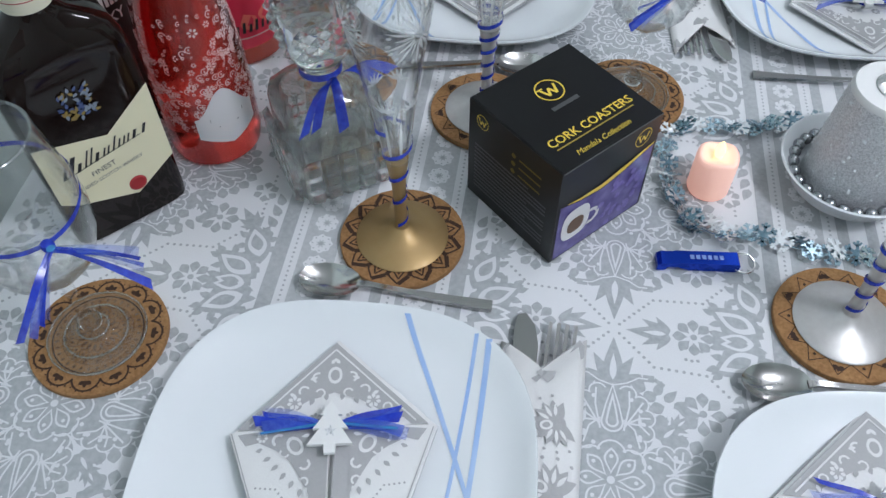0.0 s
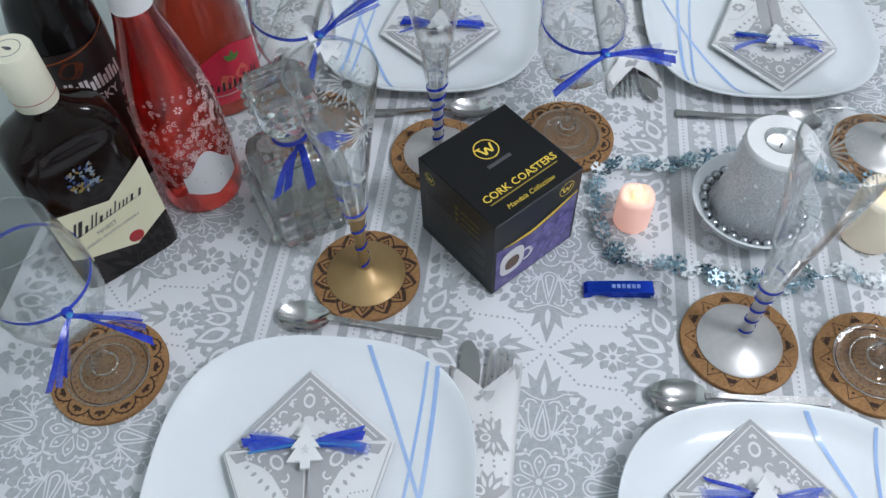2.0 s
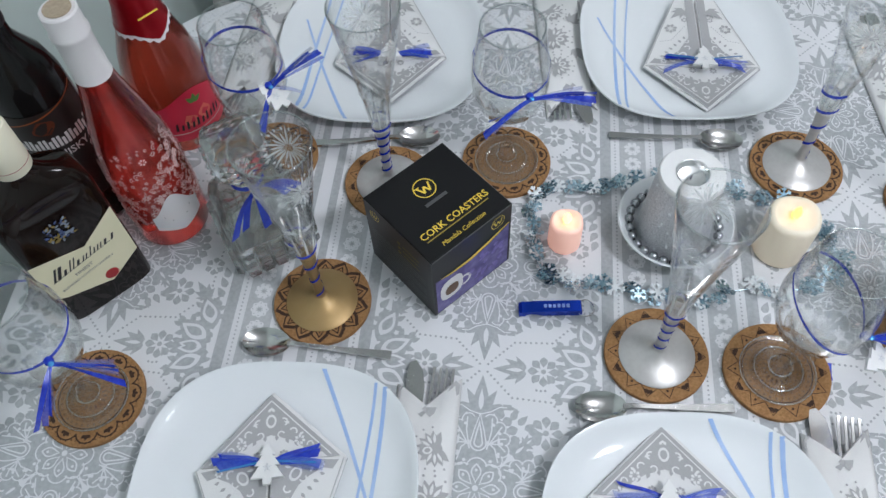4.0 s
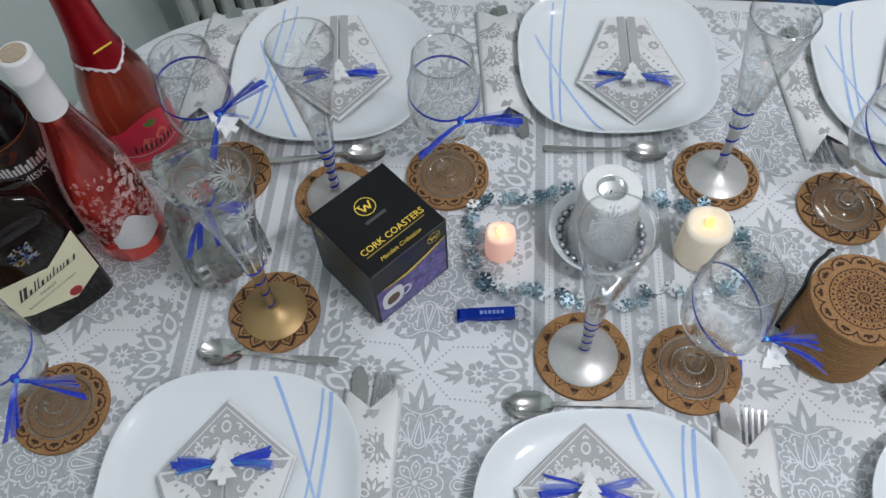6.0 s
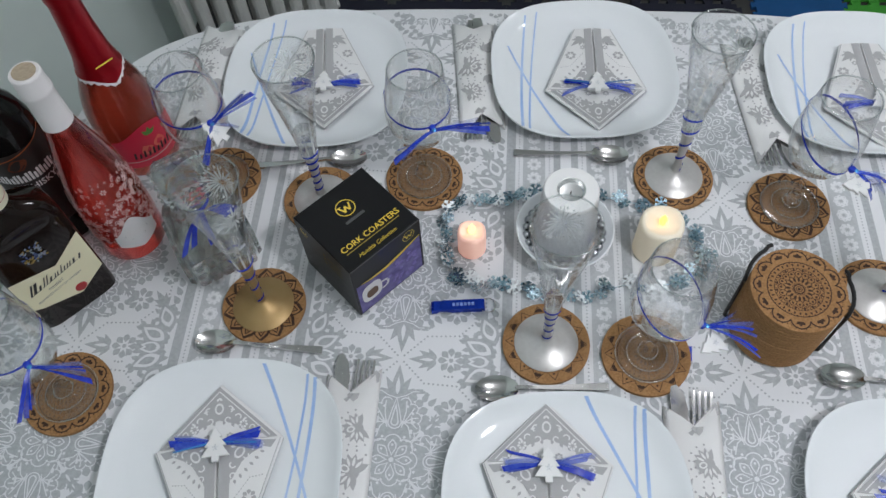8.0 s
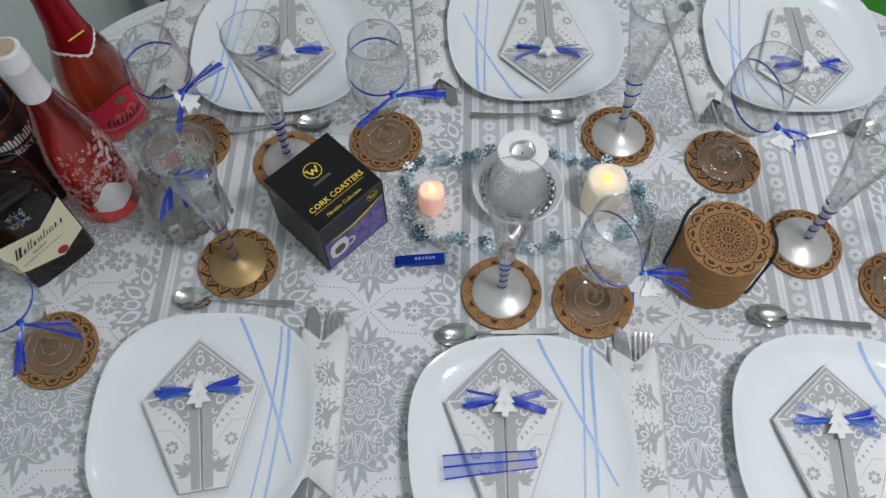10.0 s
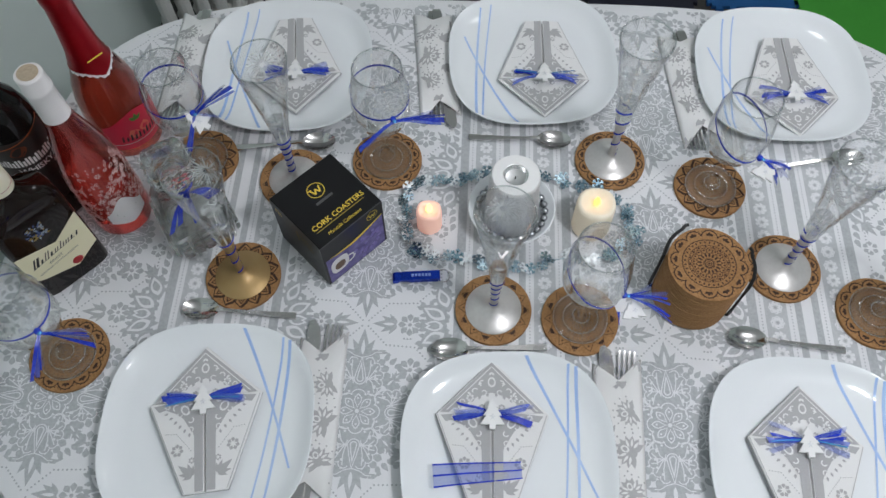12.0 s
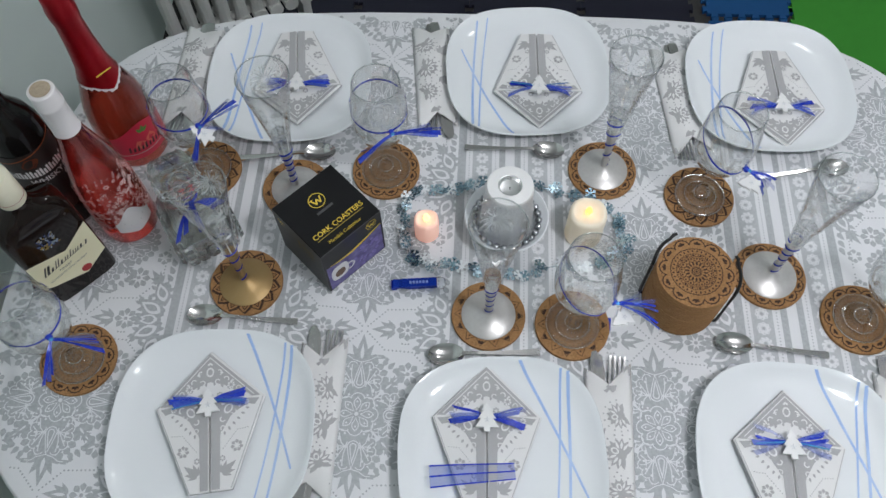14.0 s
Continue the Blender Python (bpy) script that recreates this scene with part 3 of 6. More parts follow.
# ---- plates ----
def plate(x, y, turn, label):
    t = thing("dinner_plate", x, y, T + 0.0012, turn, label, "plate", "dinner plates")
    b = Build()
    prof = [(0.55, 0.0), (0.57, 0.0), (0.60, 0.003), (0.78, 0.0055), (0.88, 0.0095), (0.95, 0.0150), (0.992, 0.0205), (1.0, 0.0220), (0.996, 0.0235), (0.985, 0.0232), (0.94, 0.0188), (0.88, 0.0140), (0.82, 0.0108), (0.76, 0.0092), (0.62, 0.0074), (0.58, 0.0062), (0.30, 0.0058)]
    b.loft([[(px, py, z) for px, py in squircle(0.128 * s, 0.128 * s, 2.0 + 0.75 * s, 80)] for s, z in prof], caps=True)
    fix_normals(part("dish", b, PORCELAIN, t))

    def height(px, py):
        t0 = math.atan2(py, px)
        n = 2.75
        k = (abs(math.cos(t0)) ** n + abs(math.sin(t0)) ** n) ** (-1 / n)
        s = math.hypot(px, py) / (0.128 * k)
        return float(np.interp(s, [0.30, 0.58, 0.62, 0.76, 0.82, 0.88, 0.94, 0.985, 0.996], [0.0058, 0.0062, 0.0074, 0.0092, 0.0108, 0.0140, 0.0188, 0.0232, 0.0235]))

    # painted lines on one side of the rim
    for x0, y0, x1, y1, w in ((0.031, 0.122, 0.101, -0.052, 0.0034), (0.082, 0.109, 0.056, -0.112, 0.0024), (0.091, 0.105, 0.073, -0.106, 0.0034)):
        n = 24
        left, right = [], []
        for k in range(n + 1):
            px, py = x0 + (x1 - x0) * k / n + 0.003 * math.sin(k / n * 3), y0 + (y1 - y0) * k / n
            ww = w * (1.25 - 0.5 * k / n) / 2
            left.append((px - ww, py, height(px - ww, py) + 0.0007))
            right.append((px + ww, py, height(px + ww, py) + 0.0007))
        part("painted_stripe", Build().strip(left, right), DECAL, t, "pale blue painted stripe")
    return t


PLATES = [(-0.126, -0.197, 2), (0.236, -0.222, 4), (0.600, -0.217, -3), (-0.099, 0.361, 182), (0.273, 0.385, 184), (0.647, 0.368, 180)]
for x, y, turn in PLATES:
    plate(x, y, turn, "white square-round porcelain plate with crossing pale blue lines")

# ---- napkins with ribbon and tree ----
def tree_shape(h):
    w = h * 0.40
    half = [(0.0, h), (w * 0.48, h * 0.72), (w * 0.30, h * 0.72), (w * 0.78, h * 0.46), (w * 0.5, h * 0.46), (w, h * 0.16), (w * 0.26, h * 0.16), (w * 0.24, 0.0)]
    return half + [(-x, y) for x, y in half[::-1] if x > 0]


def star_shape(r, n=5, k=0.42):
    return [((r if i % 2 == 0 else r * k) * math.sin(TAU * i / (2 * n)), (r if i % 2 == 0 else r * k) * math.cos(TAU * i / (2 * n))) for i in range(2 * n)]


def clip(poly, a, b):
    """Keeps what lies left of the line a to b."""
    out, n = [], len(poly)
    side = lambda p: (b[0] - a[0]) * (p[1] - a[1]) - (b[1] - a[1]) * (p[0] - a[0])
    for i in range(n):
        p, q = poly[i], poly[(i + 1) % n]
        sp, sq = side(p), side(q)
        if sp >= 0:
            out.append(p)
        if sp * sq < 0:
            u = sp / (sp - sq)
            out.append((p[0] + (q[0] - p[0]) * u, p[1] + (q[1] - p[1]) * u))
    return out


def clipped(polys, region):
    for a, b in zip(region, region[1:] + region[:1]):
        polys = [q for q in (clip(p, a, b) for p in polys) if len(q) > 2]
    return polys


def print_on(parent, polys, z, material, name="printed_pattern"):
    b = Build()
    for k, p in enumerate(polys):
        b.sheet(p, z + 0.000005 * (k % 53))
    ob = part(name, b, material, parent)
    ob["kind"] = "stuff"
    return ob


def small_motifs(at, s=1.0, turn=0):
    """Leafy rosette of the napkin print: a grey oval with white wings inside and feathers round it."""
    g, w = [], []
    for k in range(11):
        a = -125 + 25 * k
        g.append(turned(turned(petal(0.019 * s, 0.0085 * s, 7, 1.3), a), turn, at))
    g.append(turned(squircle(0.0085 * s, 0.012 * s, 2, 18, (0, 0.004 * s)), turn, at))
    for a in (-75, -45, 45, 75, 105, -105):
        w.append(turned(turned([(x, y + 0.0055 * s) for x, y in petal(0.0105 * s, 0.0030 * s, 6, 1.3)], a), turn, at))
    w += [turned(p, turn, at) for p in ring_polys(0.0030 * s, 0.0052 * s, 0, 360, 14, (0, 0.0075 * s), 0.75)]
    for k in range(9):
        a = radians(-100 + 25 * k)
        g.append(turned(disc(0.0013 * s, 6, (0.0225 * s * math.sin(a), 0.0225 * s * math.cos(a))), turn, at))
    return g, w


def bow_tails(parent, right, left, seed, flare=0.019, z=0.004):
    """Sheer ribbon tails spreading to both sides of a knot, as separate strands."""
    rnd = random.Random(seed)
    for sgn, length in ((1, right), (-1, left)):
        for k in range(6):
            a0 = rnd.uniform(-0.55, 0.55)
            lead, trail = [], []
            n = 8
            w0, w1 = 0.0028, rnd.uniform(0.0035, 0.0085)
            ln = length * rnd.uniform(0.82, 1.0)
            for i in range(n + 1):
                u = i / n
                x = sgn * ln * u
                y = (a0 * flare * 1.6) * u ** 1.2 + 0.0015 * math.sin(5 * u + k)
                zz = z + 0.0007 * k + 0.004 * math.sin(math.pi * u) * (0.3 + 0.13 * k)
                w = w0 + (w1 - w0) * u
                lead.append((x, y - w / 2, zz))
                trail.append((x + sgn * 0.003 * u, y + w / 2, zz + 0.0015 * math.sin(3 * u + k)))
            part("ribbon_tail", Build().strip(lead, trail), (RIBBON, RIBBON_SHEER, RIBBON_PALE, RIBBON, RIBBON_PALE, RIBBON_SHEER)[k], parent)
        if seed % 2 == 0:
            part("foil_thread", Build().strip([(sgn * length * 0.9 * i / 6, -0.006 * i / 6 - 0.001, z + 0.007) for i in range(7)], [(sgn * length * 0.9 * i / 6, -0.006 * i / 6 + 0.0008, z + 0.007) for i in range(7)]), FOIL, parent)


def napkin(x, y, turn, tree_turn, seed):
    t = thing("folded_napkin", x, y, T + 0.0128, turn, "white and grey patterned kite-folded napkin tied with blue ribbon", "napkin", "folded napkins")
    kite = [(0, 0.070), (-0.069, 0.0), (-0.026, -0.112), (0.026, -0.112), (0.069, 0.0)]
    for k, s in enumerate((1.0, 0.985)):
        b = Build()
        b.prism([(px * s + 0.0012 * k, py * s + 0.001 * k) for px, py in kite], 0.0016 * k, 0.0016 * k + 0.0014, 0.01)
        fix_normals(part("under_layer", b, NAPKIN_GREY if k == 0 else NAPKIN, t))
    # upper triangle
    top = [(0, 0.066), (-0.063, 0.002), (0.063, 0.002)]
    fix_normals(part("top_flap", Build().prism(top, 0.0031, 0.0048, 0.01), NAPKIN, t))
    # two lower flaps meeting along a fold in the middle
    flaps = []
    for sg in (-1, 1):
        poly = [(sg * 0.0015, 0.004), (sg * 0.068, 0.0), (sg * 0.026, -0.112), (sg * 0.001, -0.112)]
        if sg > 0:
            poly = poly[::-1]
        rows = []
        for u in (0, 0.25, 0.5, 0.75, 1.0):
            rows.append([(px, py, 0.0033 + 0.0042 * (1 - min(1, abs(px) / 0.05)) + 0.0016 * (1 if u else 0)) for px, py in poly])
        fix_normals(part("side_flap", Build().loft([[(a[0], a[1], 0.0031) for a in rows[0]], rows[1]]), NAPKIN, t))
        flaps.append(poly)
    zf = 0.0092
    # print on the top flap: grey edge bands and a rosette
    g = clipped(stroke([(0, 0.066), (-0.063, 0.002)], 0.016) + stroke([(0, 0.066), (0.063, 0.002)], 0.016), [(0, 0.066), (-0.063, 0.002), (0.063, 0.002)])
    mg = [[(0, 0.062), (-0.054, 0.007), (-0.040, 0.007), (-0.018, 0.021), (0, 0.027)], [(0, 0.062), (0, 0.027), (0.018, 0.021), (0.040, 0.007), (0.054, 0.007)]]
    mw = ring_polys(0.0042, 0.0066, n=20, at=(0, 0.040), sx=0.75)
    for sg in (-1, 1):
        for r0, at0, a1, a2 in ((0.0042, (sg * 0.0115, 0.0385), -70, 110), (0.0036, (sg * 0.0095, 0.0265), 20, 250), (0.0040, (sg * 0.0205, 0.0285), -40, 150), (0.0034, (sg * 0.0360, 0.0150), -20, 200)):
            mw += ring_polys(r0 * 0.62, r0, a1 if sg > 0 else 180 - a2, a2 if sg > 0 else 180 - a1, 10, at0)
        mw += flower((sg * 0.0265, 0.0200), 0.0052, 7, 0.0028)
        mw += [turned(petal(0.0055, 0.0026, 6, 1.3), sg * d, (sg * q, w)) for d, q, w in ((40, 0.003, 0.0490), (70, 0.017, 0.0370), (120, 0.030, 0.0270), (160, 0.041, 0.0105))]
        mg += flower((sg * 0.012, 0.008), 0.0045, 7, 0.0026) + [turned(petal(0.006, 0.0034, 6, 1.2), sg * d, (sg * q, w)) for d, q, w in ((170, 0.006, 0.027), (200, 0.014, 0.0235), (210, 0.022, 0.0195), (215, 0.030, 0.0145), (220, 0.038, 0.0095))]
    region = [(0, 0.062), (-0.058, 0.003), (0.058, 0.003)]
    print_on(t, g, 0.0050, NAPKIN_GREY, "grey_edge")
    print_on(t, clipped(mg, region), 0.0053, NAPKIN_GREY)
    print_on(t, clipped(mw, region), 0.0056, NAPKIN)
    print_on(t, clipped(stroke([(0, 0.060), (-0.055, 0.004)], 0.0012) + stroke([(0, 0.060), (0.055, 0.004)], 0.0012), region), 0.0060, NAPKIN, "white_line")
    # print on the side flaps, lying on their slope
    slope = lambda px: 0.0053 + 0.0042 * (1 - min(1, abs(px) / 0.05))
    for sg, poly in zip((-1, 1), flaps):
        band = [(sg * 0.002, 0.003), (sg * 0.0135, 0.003), (sg * 0.012, -0.111), (sg * 0.002, -0.111)]
        gb = [band] + stroke([(sg * 0.067, -0.001), (sg * 0.0255, -0.112)], 0.0022)
        mg = [[(sg * px, py) for px, py in q] for q in ([(0.012, 0.002), (0.040, 0.000), (0.036, -0.014), (0.026, -0.022), (0.012, -0.020)], [(0.040, 0.000), (0.062, -0.002), (0.056, -0.010), (0.048, -0.008), (0.036, -0.014)], [(0.012, -0.020), (0.026, -0.022), (0.020, -0.032), (0.012, -0.046)])]
        mw = [turned(q, sg * -35, (sg * 0.0235, -0.0120)) for q in ring_polys(0.0046, 0.0072, n=20, sx=0.7)]
        for r0, at0, a1, a2 in ((0.0046, (sg * 0.0345, -0.0075), -60, 130), (0.0040, (sg * 0.0165, -0.0250), 120, 330), (0.0036, (sg * 0.0300, -0.0165), 200, 400), (0.0034, (sg * 0.0165, -0.0365), 30, 240)):
            mw += ring_polys(r0 * 0.6, r0, a1 if sg > 0 else 180 - a2, a2 if sg > 0 else 180 - a1, 10, at0)
        mw += flower((sg * 0.0455, -0.0048), 0.0040, 7, 0.0022)
        q = ([], [turned(petal(0.0060, 0.0026, 6, 1.3), sg * d, (sg * u, w)) for d, u, w in ((-100, 0.014, -0.0050), (-150, 0.030, -0.0215), (-120, 0.041, -0.0120), (-170, 0.0145, -0.0400))])
        mg += [turned(petal(0.0055, 0.0030, 6, 1.2), sg * -(100 + 14 * n), (sg * (0.044 - 0.0052 * n), -0.0130 - 0.0055 * n)) for n in range(6)]
        mg += flower((sg * 0.0330, -0.0600), 0.0078, 7, 0.0046) + leaf_cluster((sg * 0.015, -0.092), -50 * sg, 0.55) + flower((sg * 0.0155, -0.0740), 0.0040, 6, 0.0026)
        mg += dots((sg * 0.0165, -0.062), (sg * 0.034, -0.040), 0.0034, 0.0008) + dots((sg * 0.034, -0.040), (sg * 0.050, -0.038), 0.0034, 0.0008)
        inner = [(px * 0.985, py * 0.99) for px, py in poly]
        order = inner if sum((inner[i][0] * inner[(i + 1) % 4][1] - inner[(i + 1) % 4][0] * inner[i][1]) for i in range(4)) > 0 else inner[::-1]
        for lst, dz, mat, nm in ((gb, 0.0004, NAPKIN_GREY, "grey_fold_band"), (mg, 0.0008, NAPKIN_GREY, "printed_pattern"), (mw + q[1], 0.0012, NAPKIN, "printed_pattern")):
            b = Build()
            for k, p in enumerate(clipped(lst, order)):
                b.add([(px, py, slope(px) + dz + 0.000005 * (k % 53)) for px, py in p], [tuple(range(len(p)))])
            part(nm, b, mat, t)["kind"] = "stuff"
    # ribbon and charm
    bow = part("ribbon_knot", Build().lathe([(0.0, 0.008), (0.005, 0.009), (0.006, 0.011), (0.004, 0.0135), (0, 0.014)], 12), RIBBON, t, "blue ribbon knot")
    bow_tails(t, 0.048, 0.050, seed, z=0.0095)
    charm = fix_normals(part("tree_charm", Build().prism(tree_shape(0.037), 0.0, 0.003, 0.02), WHITE_WOOD, t, "small white wooden Christmas tree charm", pose(0, -0.022 if tree_turn < 90 else 0.016, 0.0155, 0, 0, tree_turn)))
    star = Build().sheet([(px, py + 0.015) for px, py in star_shape(0.0045)], 0.0032)
    part("charm_star", star, SILVER_GLITTER, charm, "silver glitter star")
    return t


for k, (x, y, turn, tt) in enumerate([(-0.134, -0.167, 10, 0), (0.2165, -0.173, 1, 0), (0.590, -0.193, -3, 3), (-0.0855, 0.341, 187, 178), (0.290, 0.347, 181, 180), (0.659, 0.324, 181, 180)]):
    napkin(x, y, turn, tt, k)

# ---- cutlery ----
def spoon_mesh():
    bowl, rim = Build(), []
    n, m = 20, 6
    pts, faces = [], []
    def outline(a):
        return 0.0235 * math.cos(a) * (1.0 if math.cos(a) > 0 else 1.08), 0.0155 * math.sin(a)
    for shell in (0, 1):
        for j in range(m + 1):
            s = j / m
            for i in range(n):
                ox, oy = outline(TAU * i / n)
                pts.append((ox * s, oy * s, 0.0012 + 0.0075 * s ** 2.2 + 0.0012 * shell))
    for shell in (0, 1):
        k0 = shell * (m + 1) * n
        for j in range(m):
            for i in range(n):
                q = (k0 + j * n + i, k0 + j * n + (i + 1) % n, k0 + (j + 1) * n + (i + 1) % n, k0 + (j + 1) * n + i)
                faces.append(q if shell == 0 else q[::-1])
    for i in range(n):
        faces.append((m * n + i, m * n + (i + 1) % n, (m + 1) * n + m * n + (i + 1) % n, (m + 1) * n + m * n + i))
    bowl.add(pts, faces)
    rings = []
    for u, w, z in ((-0.022, 0.0032, 0.0092), (-0.030, 0.0026, 0.0105), (-0.045, 0.0026, 0.0085), (-0.07, 0.0032, 0.0058), (-0.10, 0.0045, 0.0038), (-0.122, 0.0054, 0.0030), (-0.1255, 0.0052, 0.0030)):
        h = 0.0011
        rings.append([(u, -w, z - h), (u, w, z - h), (u, w * 0.8, z + h), (u, -w * 0.8, z + h)])
    return bowl, Build().loft(rings)


SPOON = [mesh_of(b, n, STEEL, 50) for b, n in zip(spoon_mesh(), ("spoon_bowl", "handle"))]


def spoon(tip, end, label):
    """Lies from its bowl's tip to its handle's end."""
    d = math.degrees(math.atan2(tip[1] - end[1], tip[0] - end[0]))
    t = thing("dessert_spoon", tip[0] - 0.0235 * math.cos(radians(d)), tip[1] - 0.0235 * math.sin(radians(d)), T + 0.0005, d, label, "spoon", "dessert spoons")
    part("bowl", SPOON[0], STEEL, t)
    part("handle", SPOON[1], STEEL, t)


for a, b in (((-0.189, -0.043), (-0.040, -0.047)), ((0.138, -0.090), (0.284, -0.079)), ((0.518, -0.057), (0.661, -0.069)), ((-0.015, 0.229), (-0.156, 0.216)), ((0.328, 0.240), (0.187, 0.246)), ((0.747, 0.227), (0.595, 0.204))):
    spoon(a, b, "polished steel dessert spoon lying on the tablecloth")


def fork_mesh():
    b = Build()
    for k in range(4):
        x = -0.0093 + 0.0062 * k
        b.loft([[(x - 0.0015, y, z), (x + 0.0015, y, z), (x + 0.0012, y, z + 0.0018), (x - 0.0012, y, z + 0.0018)] for y, z in ((0.0, 0.001), (0.02, 0.0), (0.045, 0.002), (0.049, 0.003))])
    b.loft([[(-w, y, z), (w, y, z), (w, y, z + 0.002), (-w, y, z + 0.002)] for y, w, z in ((0.004, 0.0112, 0.0), (-0.008, 0.0108, 0.0), (-0.020, 0.005, 0.003), (-0.03, 0.0032, 0.005), (-0.09, 0.0038, 0.003), (-0.170, 0.0062, 0.001), (-0.176, 0.005, 0.001))])
    return b


def knife_mesh():
    blade = [(-0.009, 0.0), (0.008, 0.0), (0.009, 0.035), (0.006, 0.052), (-0.001, 0.062), (-0.007, 0.060), (-0.009, 0.05)]
    b = Build().prism(blade, 0.002, 0.0036)
    b.loft([[(-w, y, 0.003 - h), (w, y, 0.003 - h), (w, y, 0.003 + h), (-w, y, 0.003 + h)] for y, w, h in ((0.002, 0.006, 0.0014), (-0.03, 0.0052, 0.002), (-0.165, 0.0075, 0.0028), (-0.172, 0.006, 0.0024))])
    return b


FORK, KNIFE = mesh_of(fork_mesh(), "fork", STEEL), mesh_of(knife_mesh(), "knife", STEEL)


def pouch(x, y, turn, label):
    """Napkin rolled to a pocket round a knife and a fork; their heads stand out along +y."""
    t = thing("cutlery_napkin", x, y, T + 0.001, turn, label, "napkin", "cutlery napkins")
    w, l = 0.030, 0.080
    outer = []
    for yy in (-l, -l * 0.5, 0, l * 0.5, l):
        outer.append([(px, yy + (0.034 if yy == l else -0.022 if yy == -l else 0) * (abs(px) / w if px else 0) * (1 if px > 0 else 0.7), 0.0005 + 0.0092 * math.cos(px / w * math.pi / 2) ** 0.6) for px in (-w, -w * 0.8, -w * 0.4, 0.0001, w * 0.4, w * 0.8, w)])
    b = Build()
    n = 7
    pts = [p for r in outer for p in r]
    b.add(pts, [(j * n + i, j * n + i + 1, (j + 1) * n + i + 1, (j + 1) * n + i) for j in range(4) for i in range(n - 1)])
    sleeve = fix_normals(part("napkin_sleeve", b, NAPKIN, t))
    mod = sleeve.modifiers.new("thickness", "SOLIDIFY")
    mod.thickness, mod.offset = 0.0012, 1
    zs = lambda px: 0.0020 + 0.0092 * max(0.0, math.cos(px / w * math.pi / 2)) ** 0.6
    g = stroke([(-w * 0.98, l * 1.29 - 0.007), (0.0, l - 0.007)], 0.011) + stroke([(0.0, l - 0.007), (w * 0.98, l * 1.415 - 0.007)], 0.011)
    g += stroke([(-w * 0.95, -l * 0.97), (w * 0.95, -l * 1.02)], 0.007) + stroke([(-w * 0.93, -l), (-w * 0.93, l * 0.9)], 0.005)
    mg, mw = [], []
    for yy, s in ((0.040, 0.9), (-0.008, 1.05), (-0.055, 0.9)):
        q = small_motifs((0.012, yy), s, 75 + yy * 900)
        mg, mw = mg + q[0], mw + q[1]
    mg += leaf_cluster((-0.012, 0.012), 30, 0.6) + leaf_cluster((-0.012, -0.036), 150, 0.6)
    mg += dots((-0.022, -0.06), (-0.022, 0.06), 0.0034, 0.0008)
    region = [(-w * 0.97, -l), (w * 0.97, -l), (w * 0.97, l * 1.42), (-w * 0.97, l * 1.29)]
    for lst, dz, mat, nm in ((g, 0.0003, NAPKIN_GREY, "grey_border"), (mg, 0.0007, NAPKIN_GREY, "printed_pattern"), (mw, 0.0011, NAPKIN, "printed_pattern")):
        b = Build()
        for k, p in enumerate(clipped(lst, region)):
            b.add([(px, py, zs(px) + dz + 0.000005 * (k % 53)) for px, py in p], [tuple(range(len(p)))])
        part(nm, b, mat, t)["kind"] = "stuff"
    fork = new("dinner_fork", FORK)
    fork.matrix_basis = t.matrix_basis @ pose(0.010, 0.072, 0.0030, 0, 0, -3)
    tagged(fork, "polished steel dinner fork tucked into a napkin", "fork", "dinner forks")
    knife = new("dinner_knife", KNIFE)
    knife.matrix_basis = t.matrix_basis @ pose(-0.012, 0.066, 0.0022, 0, -4, 2)
    tagged(knife, "polished steel dinner knife tucked into a napkin", "knife", "dinner knives")


for x, y, turn in ((-0.001, -0.180, -1), (0.371, -0.203, -2), (0.742, -0.196, -4), (-0.258, 0.372, 178), (0.126, 0.385, 186), (0.513, 0.352, 186)):
    pouch(x, y, turn, "white and grey patterned napkin rolled round knife and fork")

# ---- cork coasters ----
def coaster_engraving(style):
    out = []
    if style == "triangle":
        for k in range(14):
            a = 360 * k / 14
            out += [turned(p, a) for p in stroke([(-0.0078, 0.0352), (0.0, 0.0465), (0.0078, 0.0352)], 0.0007)]
            if k % 2 == 0:
                for da in (-75, -38, 0, 38, 75):
                    out.append(turned(turned(petal(0.0050, 0.0026, 6, 1.0), da, (0, 0.0395)), a))
            else:
                out.append(turned(disc(0.0013, 6, (0, 0.0390)), a))
    elif style == "scallop":
        n = 12
        for k in range(n):
            a = 360 * k / n
            out += [turned(p, a) for p in ring_polys(0.0093, 0.0108, 0, 180, 10, (0, 0.0365), 1.0)]
            for da in (-58, 0, 58):
                out.append(turned(turned(petal(0.0054, 0.0034, 6, 0.8), da, (0, 0.0385)), a))
            for q in range(7):
                b = radians(15 + 150 * q / 6)
                out.append(turned(disc(0.0007, 5, (0.0122 * math.cos(b), 0.0362 + 0.0112 * math.sin(b))), a))
    else:
        n = 14
        for k in range(n):
            a = 360 * k / n
            out += [turned(p, a) for p in stroke([(-0.0092, 0.0330), (-0.0080, 0.0395), (0.0, 0.0475)], 0.0034)]
            out += [turned(p, a) for p in stroke([(0.0, 0.0475), (0.0070, 0.0405), (0.0090, 0.0335)], 0.0014)]
            out += [turned(p, a) for p in stroke([(-0.0045, 0.0345), (0.0, 0.0425), (0.0045, 0.0345)], 0.0013)]
            out.append(turned([(px, py + 0.0335) for px, py in petal(0.005, 0.0026, 6)], a))
    return out + ring_polys(0.0320, 0.0331, n=48)


